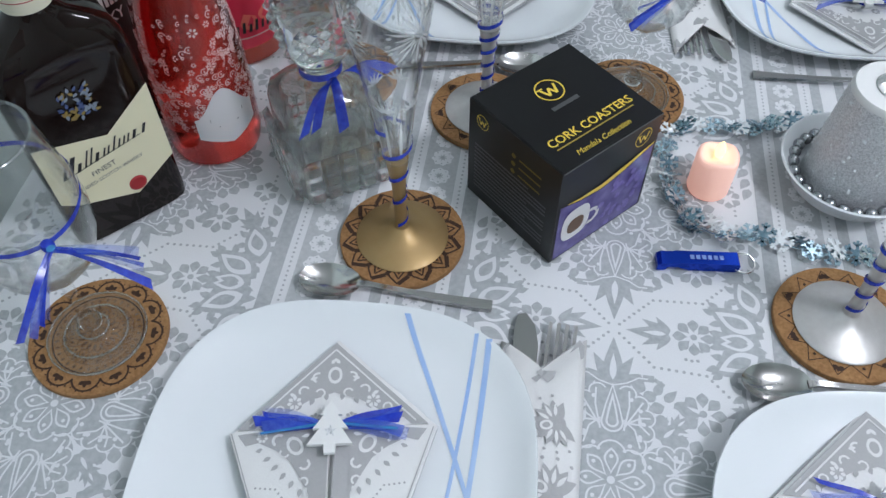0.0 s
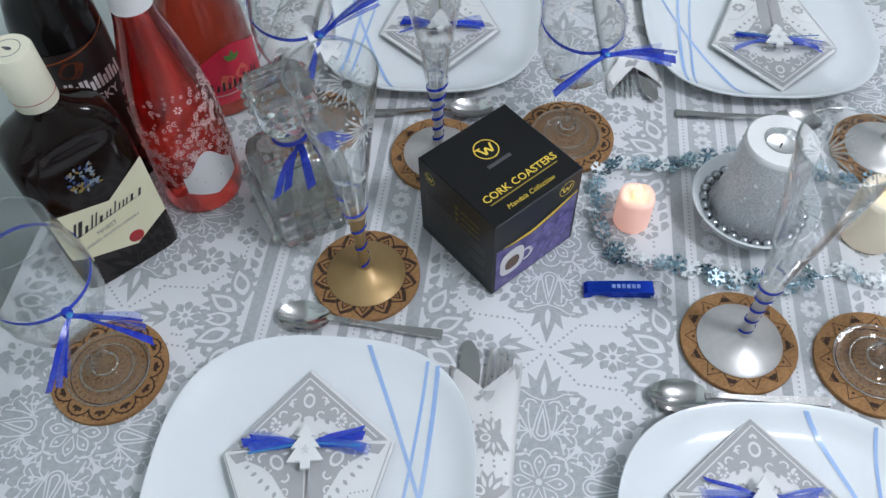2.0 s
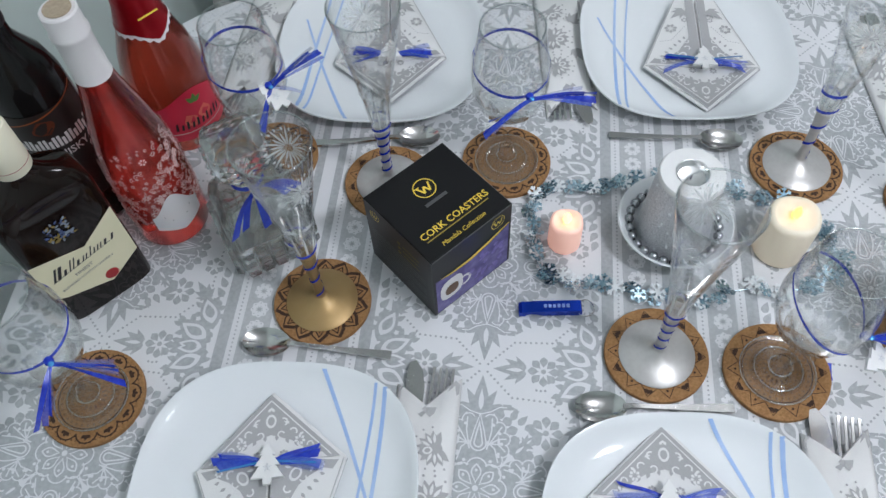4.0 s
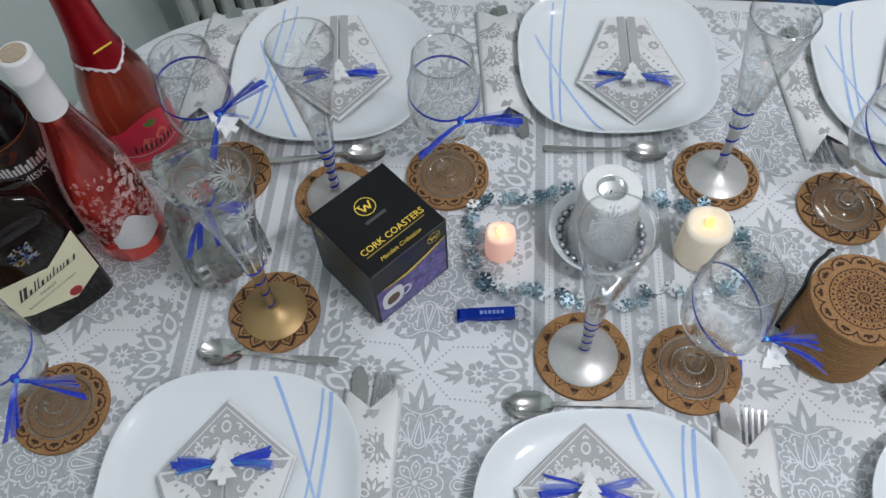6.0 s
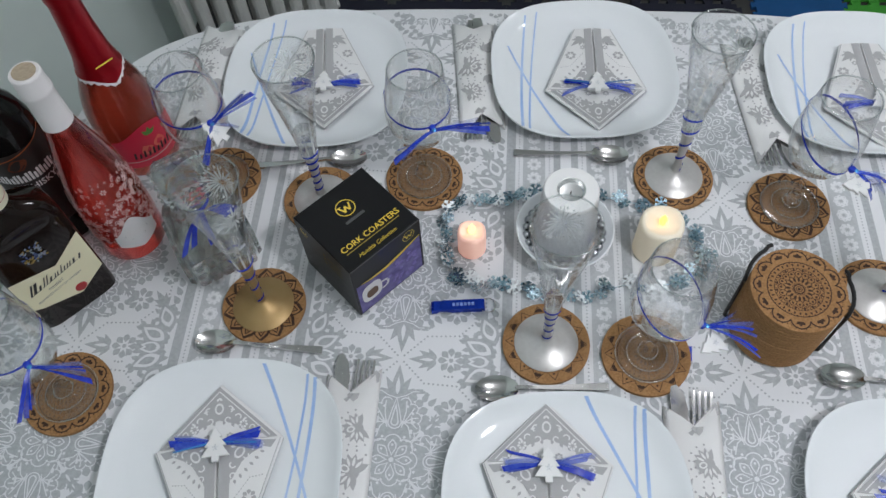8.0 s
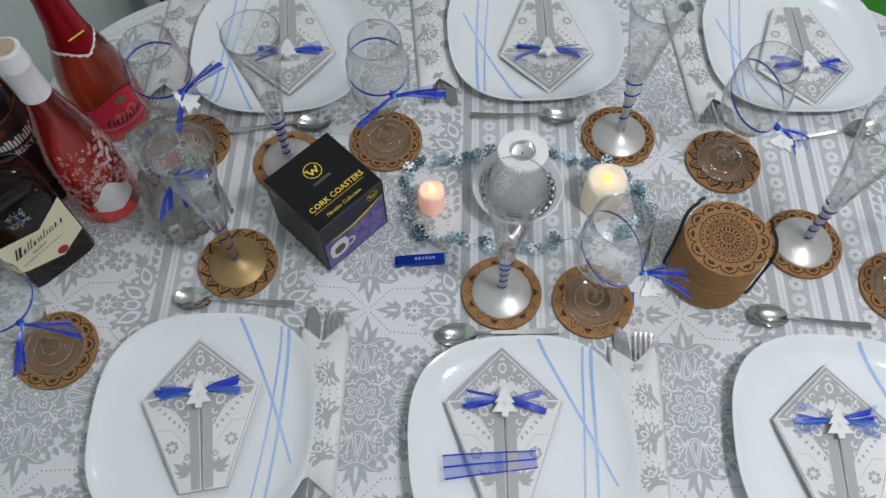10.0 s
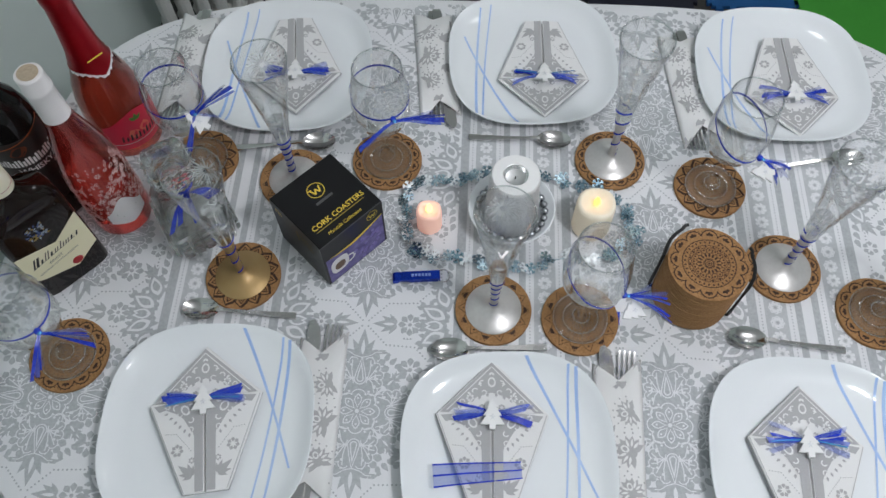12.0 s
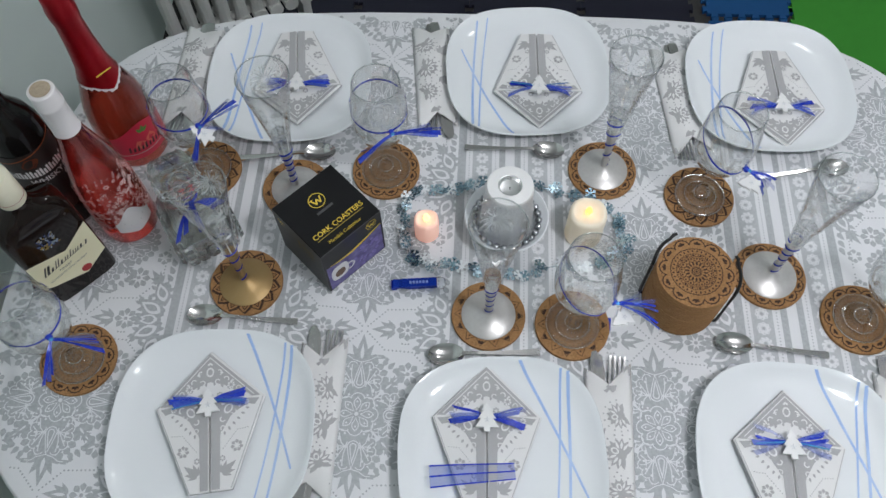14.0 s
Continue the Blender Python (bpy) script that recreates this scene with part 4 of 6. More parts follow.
def coaster_middle():
    """Mandala: a ringed eye, pointed petals, looped lace and a dotted edge."""
    out = [disc(0.0016, 10)] + ring_polys(0.0027, 0.0036, n=20) + ring_polys(0.0047, 0.0062, n=24)
    for k in range(16):
        a = 22.5 * k
        out.append(turned([(px, py + 0.0085) for px, py in petal(0.0062, 0.0027, 6, 1.2)], a))
        out += [turned(p, a + 11.25) for p in stroke([(-0.0030, 0.0118), (0.0, 0.0165), (0.0030, 0.0118)], 0.0008)]
        out += [turned(p, a) for p in ring_polys(0.0030, 0.0038, -20, 200, 8, (0, 0.0182))]
        out.append(turned(disc(0.0014, 6, (0, 0.0186)), a))
        out += [turned(p, a + 11.25) for p in ring_polys(0.0036, 0.0043, 200, 340, 6, (0, 0.0262))]
        out.append(turned([(px, py + 0.0212) for px, py in petal(0.0048, 0.0022, 6, 1.2)], a + 11.25))
    for k in range(32):
        out.append(turned([(px, py + 0.0272) for px, py in petal(0.0038, 0.0022, 6, 0.9)], 11.25 * k))
        out.append(turned(disc(0.0007, 5, (0, 0.0316)), 11.25 * (k + 0.5)))
    return out + ring_polys(0.0250, 0.0256, n=40) + ring_polys(0.0068, 0.0073, n=28)


def flat_mesh(polys, z, name, material):
    b = Build()
    for k, p in enumerate(polys):
        b.sheet(p, z + 0.000005 * (k % 53))
    return mesh_of(b, name, material)


DISC = mesh_of(Build().lathe([(0, 0), (0.0492, 0), (0.05, 0.0005), (0.05, 0.0050), (0.0494, 0.0055), (0, 0.0055)], 56), "cork_disc", CORK)
ENGRAVED = {s: flat_mesh(coaster_engraving(s), 0.0057, "engraving", BURNT) for s in ("scallop", "petal", "triangle")}
MIDDLE = {m: flat_mesh(coaster_middle(), 0.0057, "engraving", m) for m in (BURNT, BURNT_FINE)}


def coaster(x, y, style, turn):
    t = thing("cork_coaster", x, y, T + 0.0005, turn, {"scallop": "round cork coaster with a burnt scalloped border", "petal": "round cork coaster with burnt lotus petals", "triangle": "round cork coaster with burnt triangle and flower border"}[style] + " on the cloth", "coaster", "cork coasters")
    part("cork_disc", DISC, CORK, t)
    part("border_engraving", ENGRAVED[style], BURNT, t, "dark burnt border lines")["kind"] = "stuff"
    part("middle_engraving", MIDDLE[BURNT_FINE], BURNT_FINE, t, "fine brown mandala lines")["kind"] = "stuff"


GOLD_AT, F2_AT, B1_AT, B2_AT, R3_AT = (-0.1175, 0.0085), (0.2175, -0.029), (-0.067, 0.164), (0.3835, 0.211), (0.6045, 0.0445)
G1_AT, G2_AT, G3_AT, G4_AT, G5_AT, G6_AT = (-0.323, -0.111), (0.330, -0.0390), (0.715, -0.017), (-0.204, 0.193), (0.0625, 0.2005), (0.522, 0.170)
for (x, y), s, a in ((GOLD_AT, "petal", 5), (F2_AT, "triangle", 12), (B1_AT, "triangle", 3), (B2_AT, "scallop", 20), (R3_AT, "scallop", 8), (G1_AT, "scallop", 9), (G2_AT, "triangle", 14), (G3_AT, "scallop", 0), (G4_AT, "petal", 0), (G5_AT, "scallop", 15), (G6_AT, "petal", 22)):
    coaster(x, y, s, a)

holder = thing("coaster_holder", 0.476, 0.001, T + 0.0006, 0, "black wire holder round a stack of cork coasters", "holder")
for a0, way in ((-30, 1), (165, -1)):
    at = lambda a, r, z: (r * math.cos(radians(a)), r * math.sin(radians(a)), z)
    rod = [at(a0, 0.030, 0.002), at(a0, 0.050, 0.002), at(a0, 0.0535, 0.004), at(a0, 0.0540, 0.012), at(a0, 0.0540, 0.088), at(a0 + way * 4, 0.0540, 0.094)]
    rod += [at(a0 + way * k, 0.0540 + (0.002 if k > 42 else 0), 0.0965 + 0.002 * math.sin(radians(k * 4)) + (0.003 if k > 42 else 0)) for k in (10, 18, 26, 34, 42, 48, 53)]
    part("wire_arm", Build().tube(rod, 0.0023, 8), BLACK_WIRE, holder)
part("wire_base", Build().tube([(0.032 * math.cos(a), 0.032 * math.sin(a), 0.002) for a in np.linspace(0, TAU, 40)[:-1]], 0.0018, 8, closed=True), BLACK_WIRE, holder)
for k in range(16):
    c = thing("cork_coaster", 0.476 + random.uniform(-0.0003, 0.0003), 0.001 + random.uniform(-0.0003, 0.0003), T + 0.0046 + 0.0057 * k, 23 * k + 8, "round cork coaster stacked in a black wire holder", "coaster", "stacked cork coasters")
    part("cork_disc", DISC, CORK, c)
    if k == 15:
        part("border_engraving", ENGRAVED["scallop"], BURNT, c, "dark burnt border lines")["kind"] = "stuff"
        part("middle_engraving", MIDDLE[BURNT], BURNT, c, "dark burnt mandala lines")["kind"] = "stuff"

# ---- glasses ----
def lathe_mesh(profile, name, material, n=48):
    return mesh_of(Build().lathe(profile, n), name, material, 60)


FLUTE_H = [(0.0085, 0.088), (0.0105, 0.105), (0.0145, 0.135), (0.0205, 0.172), (0.0272, 0.213), (0.0328, 0.248)]


def flute_bowl():
    prof = [(0.0, 0.088)] + FLUTE_H + [(0.0326, 0.2492)] + [(r - 0.0011, z) for r, z in FLUTE_H[::-1][:-1]] + [(0.0075, 0.100), (0, 0.098)]
    return lathe_mesh(prof, "bowl", GLASS)


def on_bowl(px, py, ang, h):
    z = h + py
    r = float(np.interp(z, [q[1] for q in FLUTE_H], [q[0] for q in FLUTE_H])) + 0.0004
    a = radians(ang) + px / r
    return (r * math.cos(a), r * math.sin(a), z)


def flute_cuts():
    b = Build()
    for ang in (-95, 25, 145):
        for k in range(20):
            ln = 0.022 if k % 2 == 0 else 0.014
            p = turned([(px, py + 0.003) for px, py in petal(ln, 0.0021, 5, 1.3)], 18 * k)
            b.add([on_bowl(px, py, ang, 0.211) for px, py in p], [tuple(range(len(p)))])
        for k in range(20):
            p = turned([(px, py + 0.0185) for px, py in petal(0.0042, 0.0022, 4, 1.3)], 18 * k + 9)
            b.add([on_bowl(px, py, ang, 0.211) for px, py in p], [tuple(range(len(p)))])
    for ang in (-35, 85, 205, -95, 25, 145):
        for k in range(6):
            p = turned([(px, py + 0.001) for px, py in petal(0.009, 0.0018, 5, 1.3)], -60 + 24 * k)
            b.add([on_bowl(px, py, ang, 0.146) for px, py in p], [tuple(range(len(p)))])
    for k in range(9):
        p = petal(0.045, 0.0022, 8, 1.6)
        b.add([on_bowl(px, py, 40 * k, 0.096) for px, py in p], [tuple(range(len(p)))])
    return mesh_of(b, "cut_star", CUT_WHITE)


def rim_mesh(r, z):
    return mesh_of(Build().tube([(r * math.cos(a), r * math.sin(a), z) for a in np.linspace(0, TAU, 49)[:-1]], 0.0009, 8, closed=True), "rim", GLASS_RIM, 60)



FLUTE_BOWL, FLUTE_CUT = flute_bowl(), flute_cuts()
FLUTE_CORE = lathe_mesh([(0, 0.0925), (0.0074, 0.0930), (0.0092, 0.106), (0.0125, 0.130), (0.0128, 0.134), (0.0105, 0.131), (0.0060, 0.122), (0, 0.119)], "bowl_base", GLASS_SOLID, 32)
FOOT = [(0, 0), (0.0362, 0), (0.0366, 0.0008), (0.0355, 0.0018), (0.024, 0.0050), (0.012, 0.0098), (0.0065, 0.0150)]
STEM = [(0.0065, 0.0145), (0.0050, 0.022), (0.0046, 0.040), (0.0054, 0.062), (0.0072, 0.080), (0.0088, 0.0905), (0, 0.0915)]


def spiral(parent, z0, z1, turns, phase):
    n = 16 * turns
    lo, hi = [], []
    for i in range(n + 1):
        u = i / n
        z, a = z0 + (z1 - z0) * u, TAU * turns * u + phase
        r = float(np.interp(z, [s[1] for s in STEM[:-1]] + [0.105, 0.135], [s[0] for s in STEM[:-1]] + [0.0108, 0.0150])) + 0.0011
        for lst, dz in ((lo, -0.0019), (hi, 0.0019)):
            lst.append((r * math.cos(a), r * math.sin(a), z + dz + 0.001 * math.sin(a)))
    ob = part("ribbon_wrap", Build().strip(lo, hi), RIBBON, parent, "blue ribbon wound round the stem")
    return ob


def flute(at, material, words, turn, turns):
    t = thing("champagne_flute", at[0], at[1], T + 0.0065, turn, "cut glass flute, " + words + " foot, blue ribbon round its stem", "glass", "champagne flutes")
    part("foot", lathe_mesh(FOOT, "foot", material), material, t, words + " painted foot")
    part("stem", lathe_mesh(STEM, "stem", material, 24), material, t)
    part("bowl", FLUTE_BOWL, GLASS, t, "clear trumpet bowl")
    part("bowl_base", FLUTE_CORE, GLASS_SOLID, t, "thick clear glass at the bottom of the bowl")
    part("rim", rim_mesh(0.0324, 0.2490), GLASS_RIM, t)
    part("cut_star", FLUTE_CUT, CUT_WHITE, t, "cut starburst ornament")["kind"] = "stuff"
    spiral(t, 0.020, 0.104 if turns > 4 else 0.125, turns, turn)


flute(GOLD_AT, GOLD, "gold", 60, 4)
flute(F2_AT, FROST, "frosted silver", 65, 5)
flute(B1_AT, FROST, "frosted silver", 200, 6)
flute(B2_AT, FROST, "frosted silver", 110, 4)
flute(R3_AT, FROST, "frosted silver", 300, 5)

GOB_OUT = [(0.0042, 0.070), (0.0075, 0.076), (0.020, 0.083), (0.0315, 0.097), (0.0378, 0.116), (0.0393, 0.134), (0.0375, 0.157), (0.0342, 0.178), (0.0312, 0.198)]
GOB_BASE = [(0, 0), (0.0350, 0), (0.0358, 0.0013), (0.0352, 0.0028), (0.0330, 0.0027), (0.0220, 0.0042), (0.0140, 0.0068), (0.0100, 0.0115), (0.0075, 0.0165), (0.0050, 0.0240), (0.0042, 0.040), (0.0040, 0.060), (0.0044, 0.0705), (0.0, 0.072)]
GOB_BOWL = lathe_mesh([(0, 0.0715)] + GOB_OUT + [(0.0309, 0.1988)] + [(r - 0.0010, z) for r, z in GOB_OUT[::-1][:-2]] + [(0.010, 0.0782), (0, 0.0765)], "bowl", GLASS, 56)
GOB_CORE = lathe_mesh([(0, 0.0775), (0.0090, 0.0785), (0.0170, 0.0835), (0.0215, 0.0875), (0.0140, 0.0850), (0.0070, 0.0832), (0, 0.0828)], "bowl_base", GLASS_SOLID, 40)
GOB_FOOT = lathe_mesh(GOB_BASE, "foot_and_stem", GLASS, 48)


def goblet(at, bow_turn, charm, seed, tails, ring_h=0.152, sag=0.008):
    """Goblet with a ribbon band; each tail is (outward, sideways, upward, length, strands) from the knot."""
    t = thing("wine_goblet", at[0], at[1], T + 0.0065, bow_turn, "clear wine goblet with blue ribbon bow" + (" and white tree charm" if charm else " standing on a coaster"), "glass", "wine goblets")
    part("foot", GOB_FOOT, GLASS, t)
    part("bowl", GOB_BOWL, GLASS, t)
    part("bowl_base", GOB_CORE, GLASS_SOLID, t, "thick clear glass at the bottom of the bowl")
    part("rim", rim_mesh(0.0308, 0.1986), GLASS_RIM, t)
    # Added glossy rings stand in for ring-shaped reflections on the foot.
    for rr, zz in ((0.0352, 0.0021), (0.0225, 0.0042), (0.0108, 0.0104)):
        part("foot_highlight_ring", rim_mesh(rr, zz), GLASS_RIM, t)
    part("stem_knob", Build().lathe([(0.0046, 0.012), (0.0080, 0.0155), (0.0088, 0.0190), (0.0070, 0.0235), (0.0046, 0.026)], 24), GLASS_FACET, t)
    lo, hi = [], []
    for i in range(49):
        a = TAU * i / 48
        z = ring_h - sag * math.cos(a)
        r = float(np.interp(z, [q[1] for q in GOB_OUT], [q[0] for q in GOB_OUT])) + 0.0009
        lo.append((r * math.cos(a), r * math.sin(a), z - 0.0019))
        hi.append((r * math.cos(a), r * math.sin(a), z + 0.0019))
    part("ribbon_band", Build().strip(lo, hi), RIBBON, t, "blue ribbon round the bowl")
    z0 = ring_h - sag
    r0 = float(np.interp(z0, [q[1] for q in GOB_OUT], [q[0] for q in GOB_OUT])) + 0.003
    rnd = random.Random(seed)
    part("ribbon_knot", Build().lathe([(0, -0.0035), (0.0035, -0.0025), (0.0042, 0), (0.0035, 0.0025), (0, 0.0035)], 12, (r0, 0, z0)), RIBBON, t)
    for out, aside, up, length, strands in tails:
        d = Vector((out, aside, up)).normalized()
        side = d.cross(Vector((1, 0.15, 0.35)))
        side = side.normalized() if side.length > 0.2 else Vector((0, 0, 1))
        for k in range(strands):
            fan = (k - (strands - 1) / 2) / max(1, strands - 1) + rnd.uniform(-0.12, 0.12)
            ln, w1, curl = length * rnd.uniform(0.80, 1.0), rnd.uniform(0.0014, 0.0034), rnd.uniform(-0.004, 0.004)
            a, b = [], []
            for i in range(10):
                u = i / 9
                p = Vector((r0 + 0.002 + 0.0006 * k, 0, z0)) + d * ln * u + side * (fan * 0.014 * u ** 1.2) + Vector((0.003, 0, 0.004)) * math.sin(math.pi * u) + Vector((curl, 0, -0.006)) * u * u
                wide = side * (0.0011 + (w1 - 0.0011) * u)
                twist = Vector((0.0022 * math.sin(4 * u + k), 0, 0))
                a.append(p - wide)
                b.append(p + wide + twist)
            part("ribbon_tail", Build().strip(a, b), (RIBBON_SHEER, RIBBON, RIBBON_PALE)[k % 3], t)
    part("foil_knot", Build().lathe([(0, -0.002), (0.0028, 0), (0, 0.002)], 8, (r0 + 0.0045, 0, z0 + 0.002)), FOIL, t, "shiny turquoise foil thread")
    if charm:
        c = fix_normals(part("tree_charm", Build().prism(tree_shape(0.036), 0, 0.003, 0.02), WHITE_WOOD, t, "white wooden Christmas tree charm", pose(r0 + 0.007, 0.004, z0 - 0.006, 0, 0, 0) @ pose(0, 0, 0, 24, 0, 90) @ pose(0, -0.018, 0, 0, 0, charm)))
        part("charm_star", Build().sheet([(px, py + 0.015) for px, py in star_shape(0.0045)], 0.0032), SILVER_GLITTER, c, "silver glitter star")


goblet(G1_AT, -38, 0, 11, ((0.79, 0.62, -0.02, 0.056, 5), (0.35, -0.65, -0.50, 0.050, 5)))
goblet(G2_AT, -22, 60, 12, ((1.0, 0.75, 0.45, 0.042, 2), (1.0, 0.35, 0.10, 0.052, 3), (1.0, -0.05, 0.0, 0.060, 3)), 0.136, 0.028)
goblet(G3_AT, -35, 0, 13, ((0.4, 1.0, -0.2, 0.052, 5), (0.4, -1.0, -0.2, 0.052, 5)))
goblet(G4_AT, -42, 20, 14, ((0.30, 0.80, 0.55, 0.066, 6), (0.30, -0.70, -0.65, 0.052, 6), (0.7, 0.7, -0.1, 0.040, 1)))
goblet(G5_AT, -62, 0, 15, ((0.25, 1.0, -0.02, 0.066, 6), (0.15, -0.90, -0.16, 0.056, 6)))
goblet(G6_AT, -42, 50, 16, ((0.9, 0.75, -0.45, 0.050, 4), (0.8, 0.35, -0.70, 0.046, 3)), 0.138, 0.028)

# ---- the coaster box ----
def clip_box(b, x0, x1, y0, y1):
    b.v = [(min(max(x, x0), x1), min(max(y, y0), y1), z) for x, y, z in b.v]
    return b


def words(text, size, parent, material, m, name="lettering", label="", shear=0.0, bold=0.0):
    """Flat lettering in the built-in font."""
    cu = bpy.data.curves.new("lettering", "FONT")
    cu.body, cu.size, cu.shear, cu.resolution_u = text, size, shear, 2
    cu.offset = size * bold
    tmp = bpy.data.objects.new("lettering", cu)
    scene.collection.objects.link(tmp)
    me = bpy.data.meshes.new_from_object(tmp.evaluated_get(bpy.context.evaluated_depsgraph_get()))
    bpy.data.objects.remove(tmp)
    me.materials.clear()
    me.materials.append(material)
    return part(name, me, material, parent, label, m)


S, H = 0.101, 0.103
carton = thing("coaster_box", -0.001, 0.0715, T + 0.0005, 45.8, "black cardboard coaster box with gold lettering and a mug picture", "box")
body = Build()
r = 0.0012
base_sq = lambda s: [(-s, -s), (s, -s), (s, s), (-s, s)]
body.loft([[(x, y, z) for x, y in base_sq(s)] for s, z in ((S / 2 - r, 0), (S / 2, r), (S / 2, H - r), (S / 2 - r, H))])
part("carton", body, CARD_BLACK, carton)
part("lid_seam", Build().tube([(-S / 2 + 0.001, -S / 2 - 0.0002, H - 0.0012), (S / 2 - 0.001, -S / 2 - 0.0002, H - 0.0012)], 0.0005, 6), CARD_GREY, carton)
top = lambda x, y: pose(x - S / 2, y - S / 2, H + 0.0004)
words("CORK COASTERS", 0.0112, carton, CARD_GOLD, top(0.010, 0.0225) @ Matrix.Diagonal((0.93, 0.95, 1, 1)), label="bold gold letters", bold=0.012)
words("Mandala Collection", 0.0068, carton, CARD_GOLD, top(0.021, 0.0065), label="gold script letters", shear=0.3)
logo = Build()
for k, p in enumerate(ring_polys(0.0098, 0.0108, n=40) + stroke([(-0.0065, 0.004), (-0.003, -0.005), (0, 0.002), (0.003, -0.005), (0.0065, 0.004)], 0.0019) + stroke([(-0.009, 0.004), (-0.0035, 0.004)], 0.0012)):
    logo.sheet(p, 0.00001 * (k % 9))
LOGO = mesh_of(logo, "round_emblem", CARD_GOLD)
part("round_emblem", LOGO, CARD_GOLD, carton, "gold ring emblem", top(0.0505, 0.069) @ Matrix.Diagonal((1.08, 1.08, 1, 1)))
part("brand_bar", Build().sheet([(0, 0), (0.026, 0), (0.026, 0.0038), (0, 0.0038)], 0), CARD_GREY, carton, m=top(0.0375, 0.0495))
part("small_print_bar", Build().sheet([(0, 0), (0.076, 0), (0.076, 0.0012), (0, 0.0012)], 0), shader("dull_gold_print", (0.35, 0.26, 0.05), 0.5), carton, m=top(0.012, 0.0185))
# side with the mug picture
face = lambda x, z: pose(x - S / 2, -S / 2 - 0.0004, z, 90, 0, 0)
hill = [(0.003 + 0.095 * u, H * float(np.interp(u, [0, 0.2, 0.45, 0.7, 1], [0.63, 0.575, 0.55, 0.60, 0.70]))) for u in np.linspace(0, 1, 15)]
part("picture", Build().sheet(hill + [(0.098, 0.003), (0.003, 0.003)], 0), CARD_PURPLE, carton, "dark purple picture", face(0, 0))
lo = [(x, y + 0.0005, 0.0003) for x, y in hill[1:]]
hi = [(x, y + 0.0045 * (0.25 + math.sin(math.pi * k / 14)), 0.0003) for k, (x, y) in enumerate(hill[1:])]
part("gold_sweep", Build().strip(lo, hi), CARD_GOLD, carton, "curved gold stripe", face(0, 0.001))
mug = Build()
for k, p in enumerate([[(px, py) for px, py in squircle(0.0145, 0.0175, 3, 28, (0.022, 0.036))]] + ring_polys(0.0055, 0.0090, -110, 110, 14, (0.0385, 0.032))):
    mug.sheet(p, 0.0006 + 0.00001 * (k % 9))
part("mug_picture", mug, CARD_WHITE, carton, "white mug on a coaster, printed", face(0, 0))
lav = Build()
rnd = random.Random(5)
for k in range(26):
    u0, v0 = rnd.uniform(0.052, 0.094), rnd.uniform(0.008, 0.052)
    lav.sheet(turned(petal(rnd.uniform(0.006, 0.013), 0.006, 6), rnd.uniform(0, 360), (u0, v0)), 0.0005 + 0.00001 * k)
part("flower_picture", clip_box(lav, 0.003, 0.098, 0.003, 0.060), shader("lavender_print", (0.16, 0.12, 0.42), 0.4, grain=0.6, scale=200, second=(0.35, 0.30, 0.60)), carton, "lavender flowers, printed", face(0, 0))["kind"] = "stuff"
part("coffee_picture", Build().sheet(squircle(0.0085, 0.0085, 2.6, 24, (0.022, 0.034)), 0.0009), BROWN_PRINT, carton, m=face(0, 0))
part("round_emblem", LOGO, shader("dim_gold_print", (0.30, 0.22, 0.04), 0.5), carton, m=face(0.083, 0.088) @ Matrix.Diagonal((0.8, 0.8, 1, 1)))
# side with the small print
side = lambda y, z: pose(-S / 2 - 0.0004, S / 2 - y, z, 90, 0, -90)
part("round_emblem", LOGO, CARD_GOLD, carton, m=side(0.016, 0.088) @ Matrix.Diagonal((0.62, 0.62, 1, 1)))
rows = Build()
for k in range(12):
    z = 0.060 - 0.0042 * k
    rows.sheet([(0.008, z), (0.008 + 0.082 - 0.02 * ((k * 7) % 4 == 0), z), (0.008 + 0.082 - 0.02 * ((k * 7) % 4 == 0), z + 0.0018), (0.008, z + 0.0018)], 0)
part("small_print_bar", rows, CARD_GREY, carton, m=side(0, 0))
gl = Build()
for k in range(3):
    gl.sheet(disc(0.0024, 10, (0.052, 0.082 - 0.008 * k)), 0)
    gl.sheet([(0.058, 0.081 - 0.008 * k), (0.082, 0.081 - 0.008 * k), (0.082, 0.0828 - 0.008 * k), (0.058, 0.0828 - 0.008 * k)], 0)
part("gold_bullet", gl, shader("dark_gold_print", (0.16, 0.12, 0.02), 0.5), carton, m=side(0, 0))

# ---- bottles ----
whisky = thing("whisky_bottle", -0.354, 0.017, T + 0.0005, 46.5, "flat dark whisky bottle with a cream label and cream cap", "bottle")
def bottle_ring(w, d, z, n=48, p=5.0):
    return [(x, y, z) for x, y in squircle(w, d, p, n)]
b = Build().loft([bottle_ring(w, d, z, 48, p) for w, d, z, p in ((0.044, 0.023, 0, 6), (0.0475, 0.0255, 0.002, 6), (0.048, 0.026, 0.01, 6), (0.048, 0.026, 0.150, 6), (0.0472, 0.0255, 0.163, 5), (0.043, 0.0240, 0.174, 4), (0.033, 0.0205, 0.183, 3), (0.0215, 0.0170, 0.190, 2.3), (0.0155, 0.0150, 0.197, 2), (0.0150, 0.0150, 0.215, 2))])
fix_normals(part("glass_body", b, AMBER, whisky, "dark brown glass"))
part("cap", Build().lathe([(0.0165, 0.199), (0.0168, 0.200), (0.0168, 0.2075), (0.0172, 0.2085), (0.0172, 0.247), (0.0160, 0.2490), (0, 0.2492)], 40), CREAM_CAP, whisky, "cream screw cap")
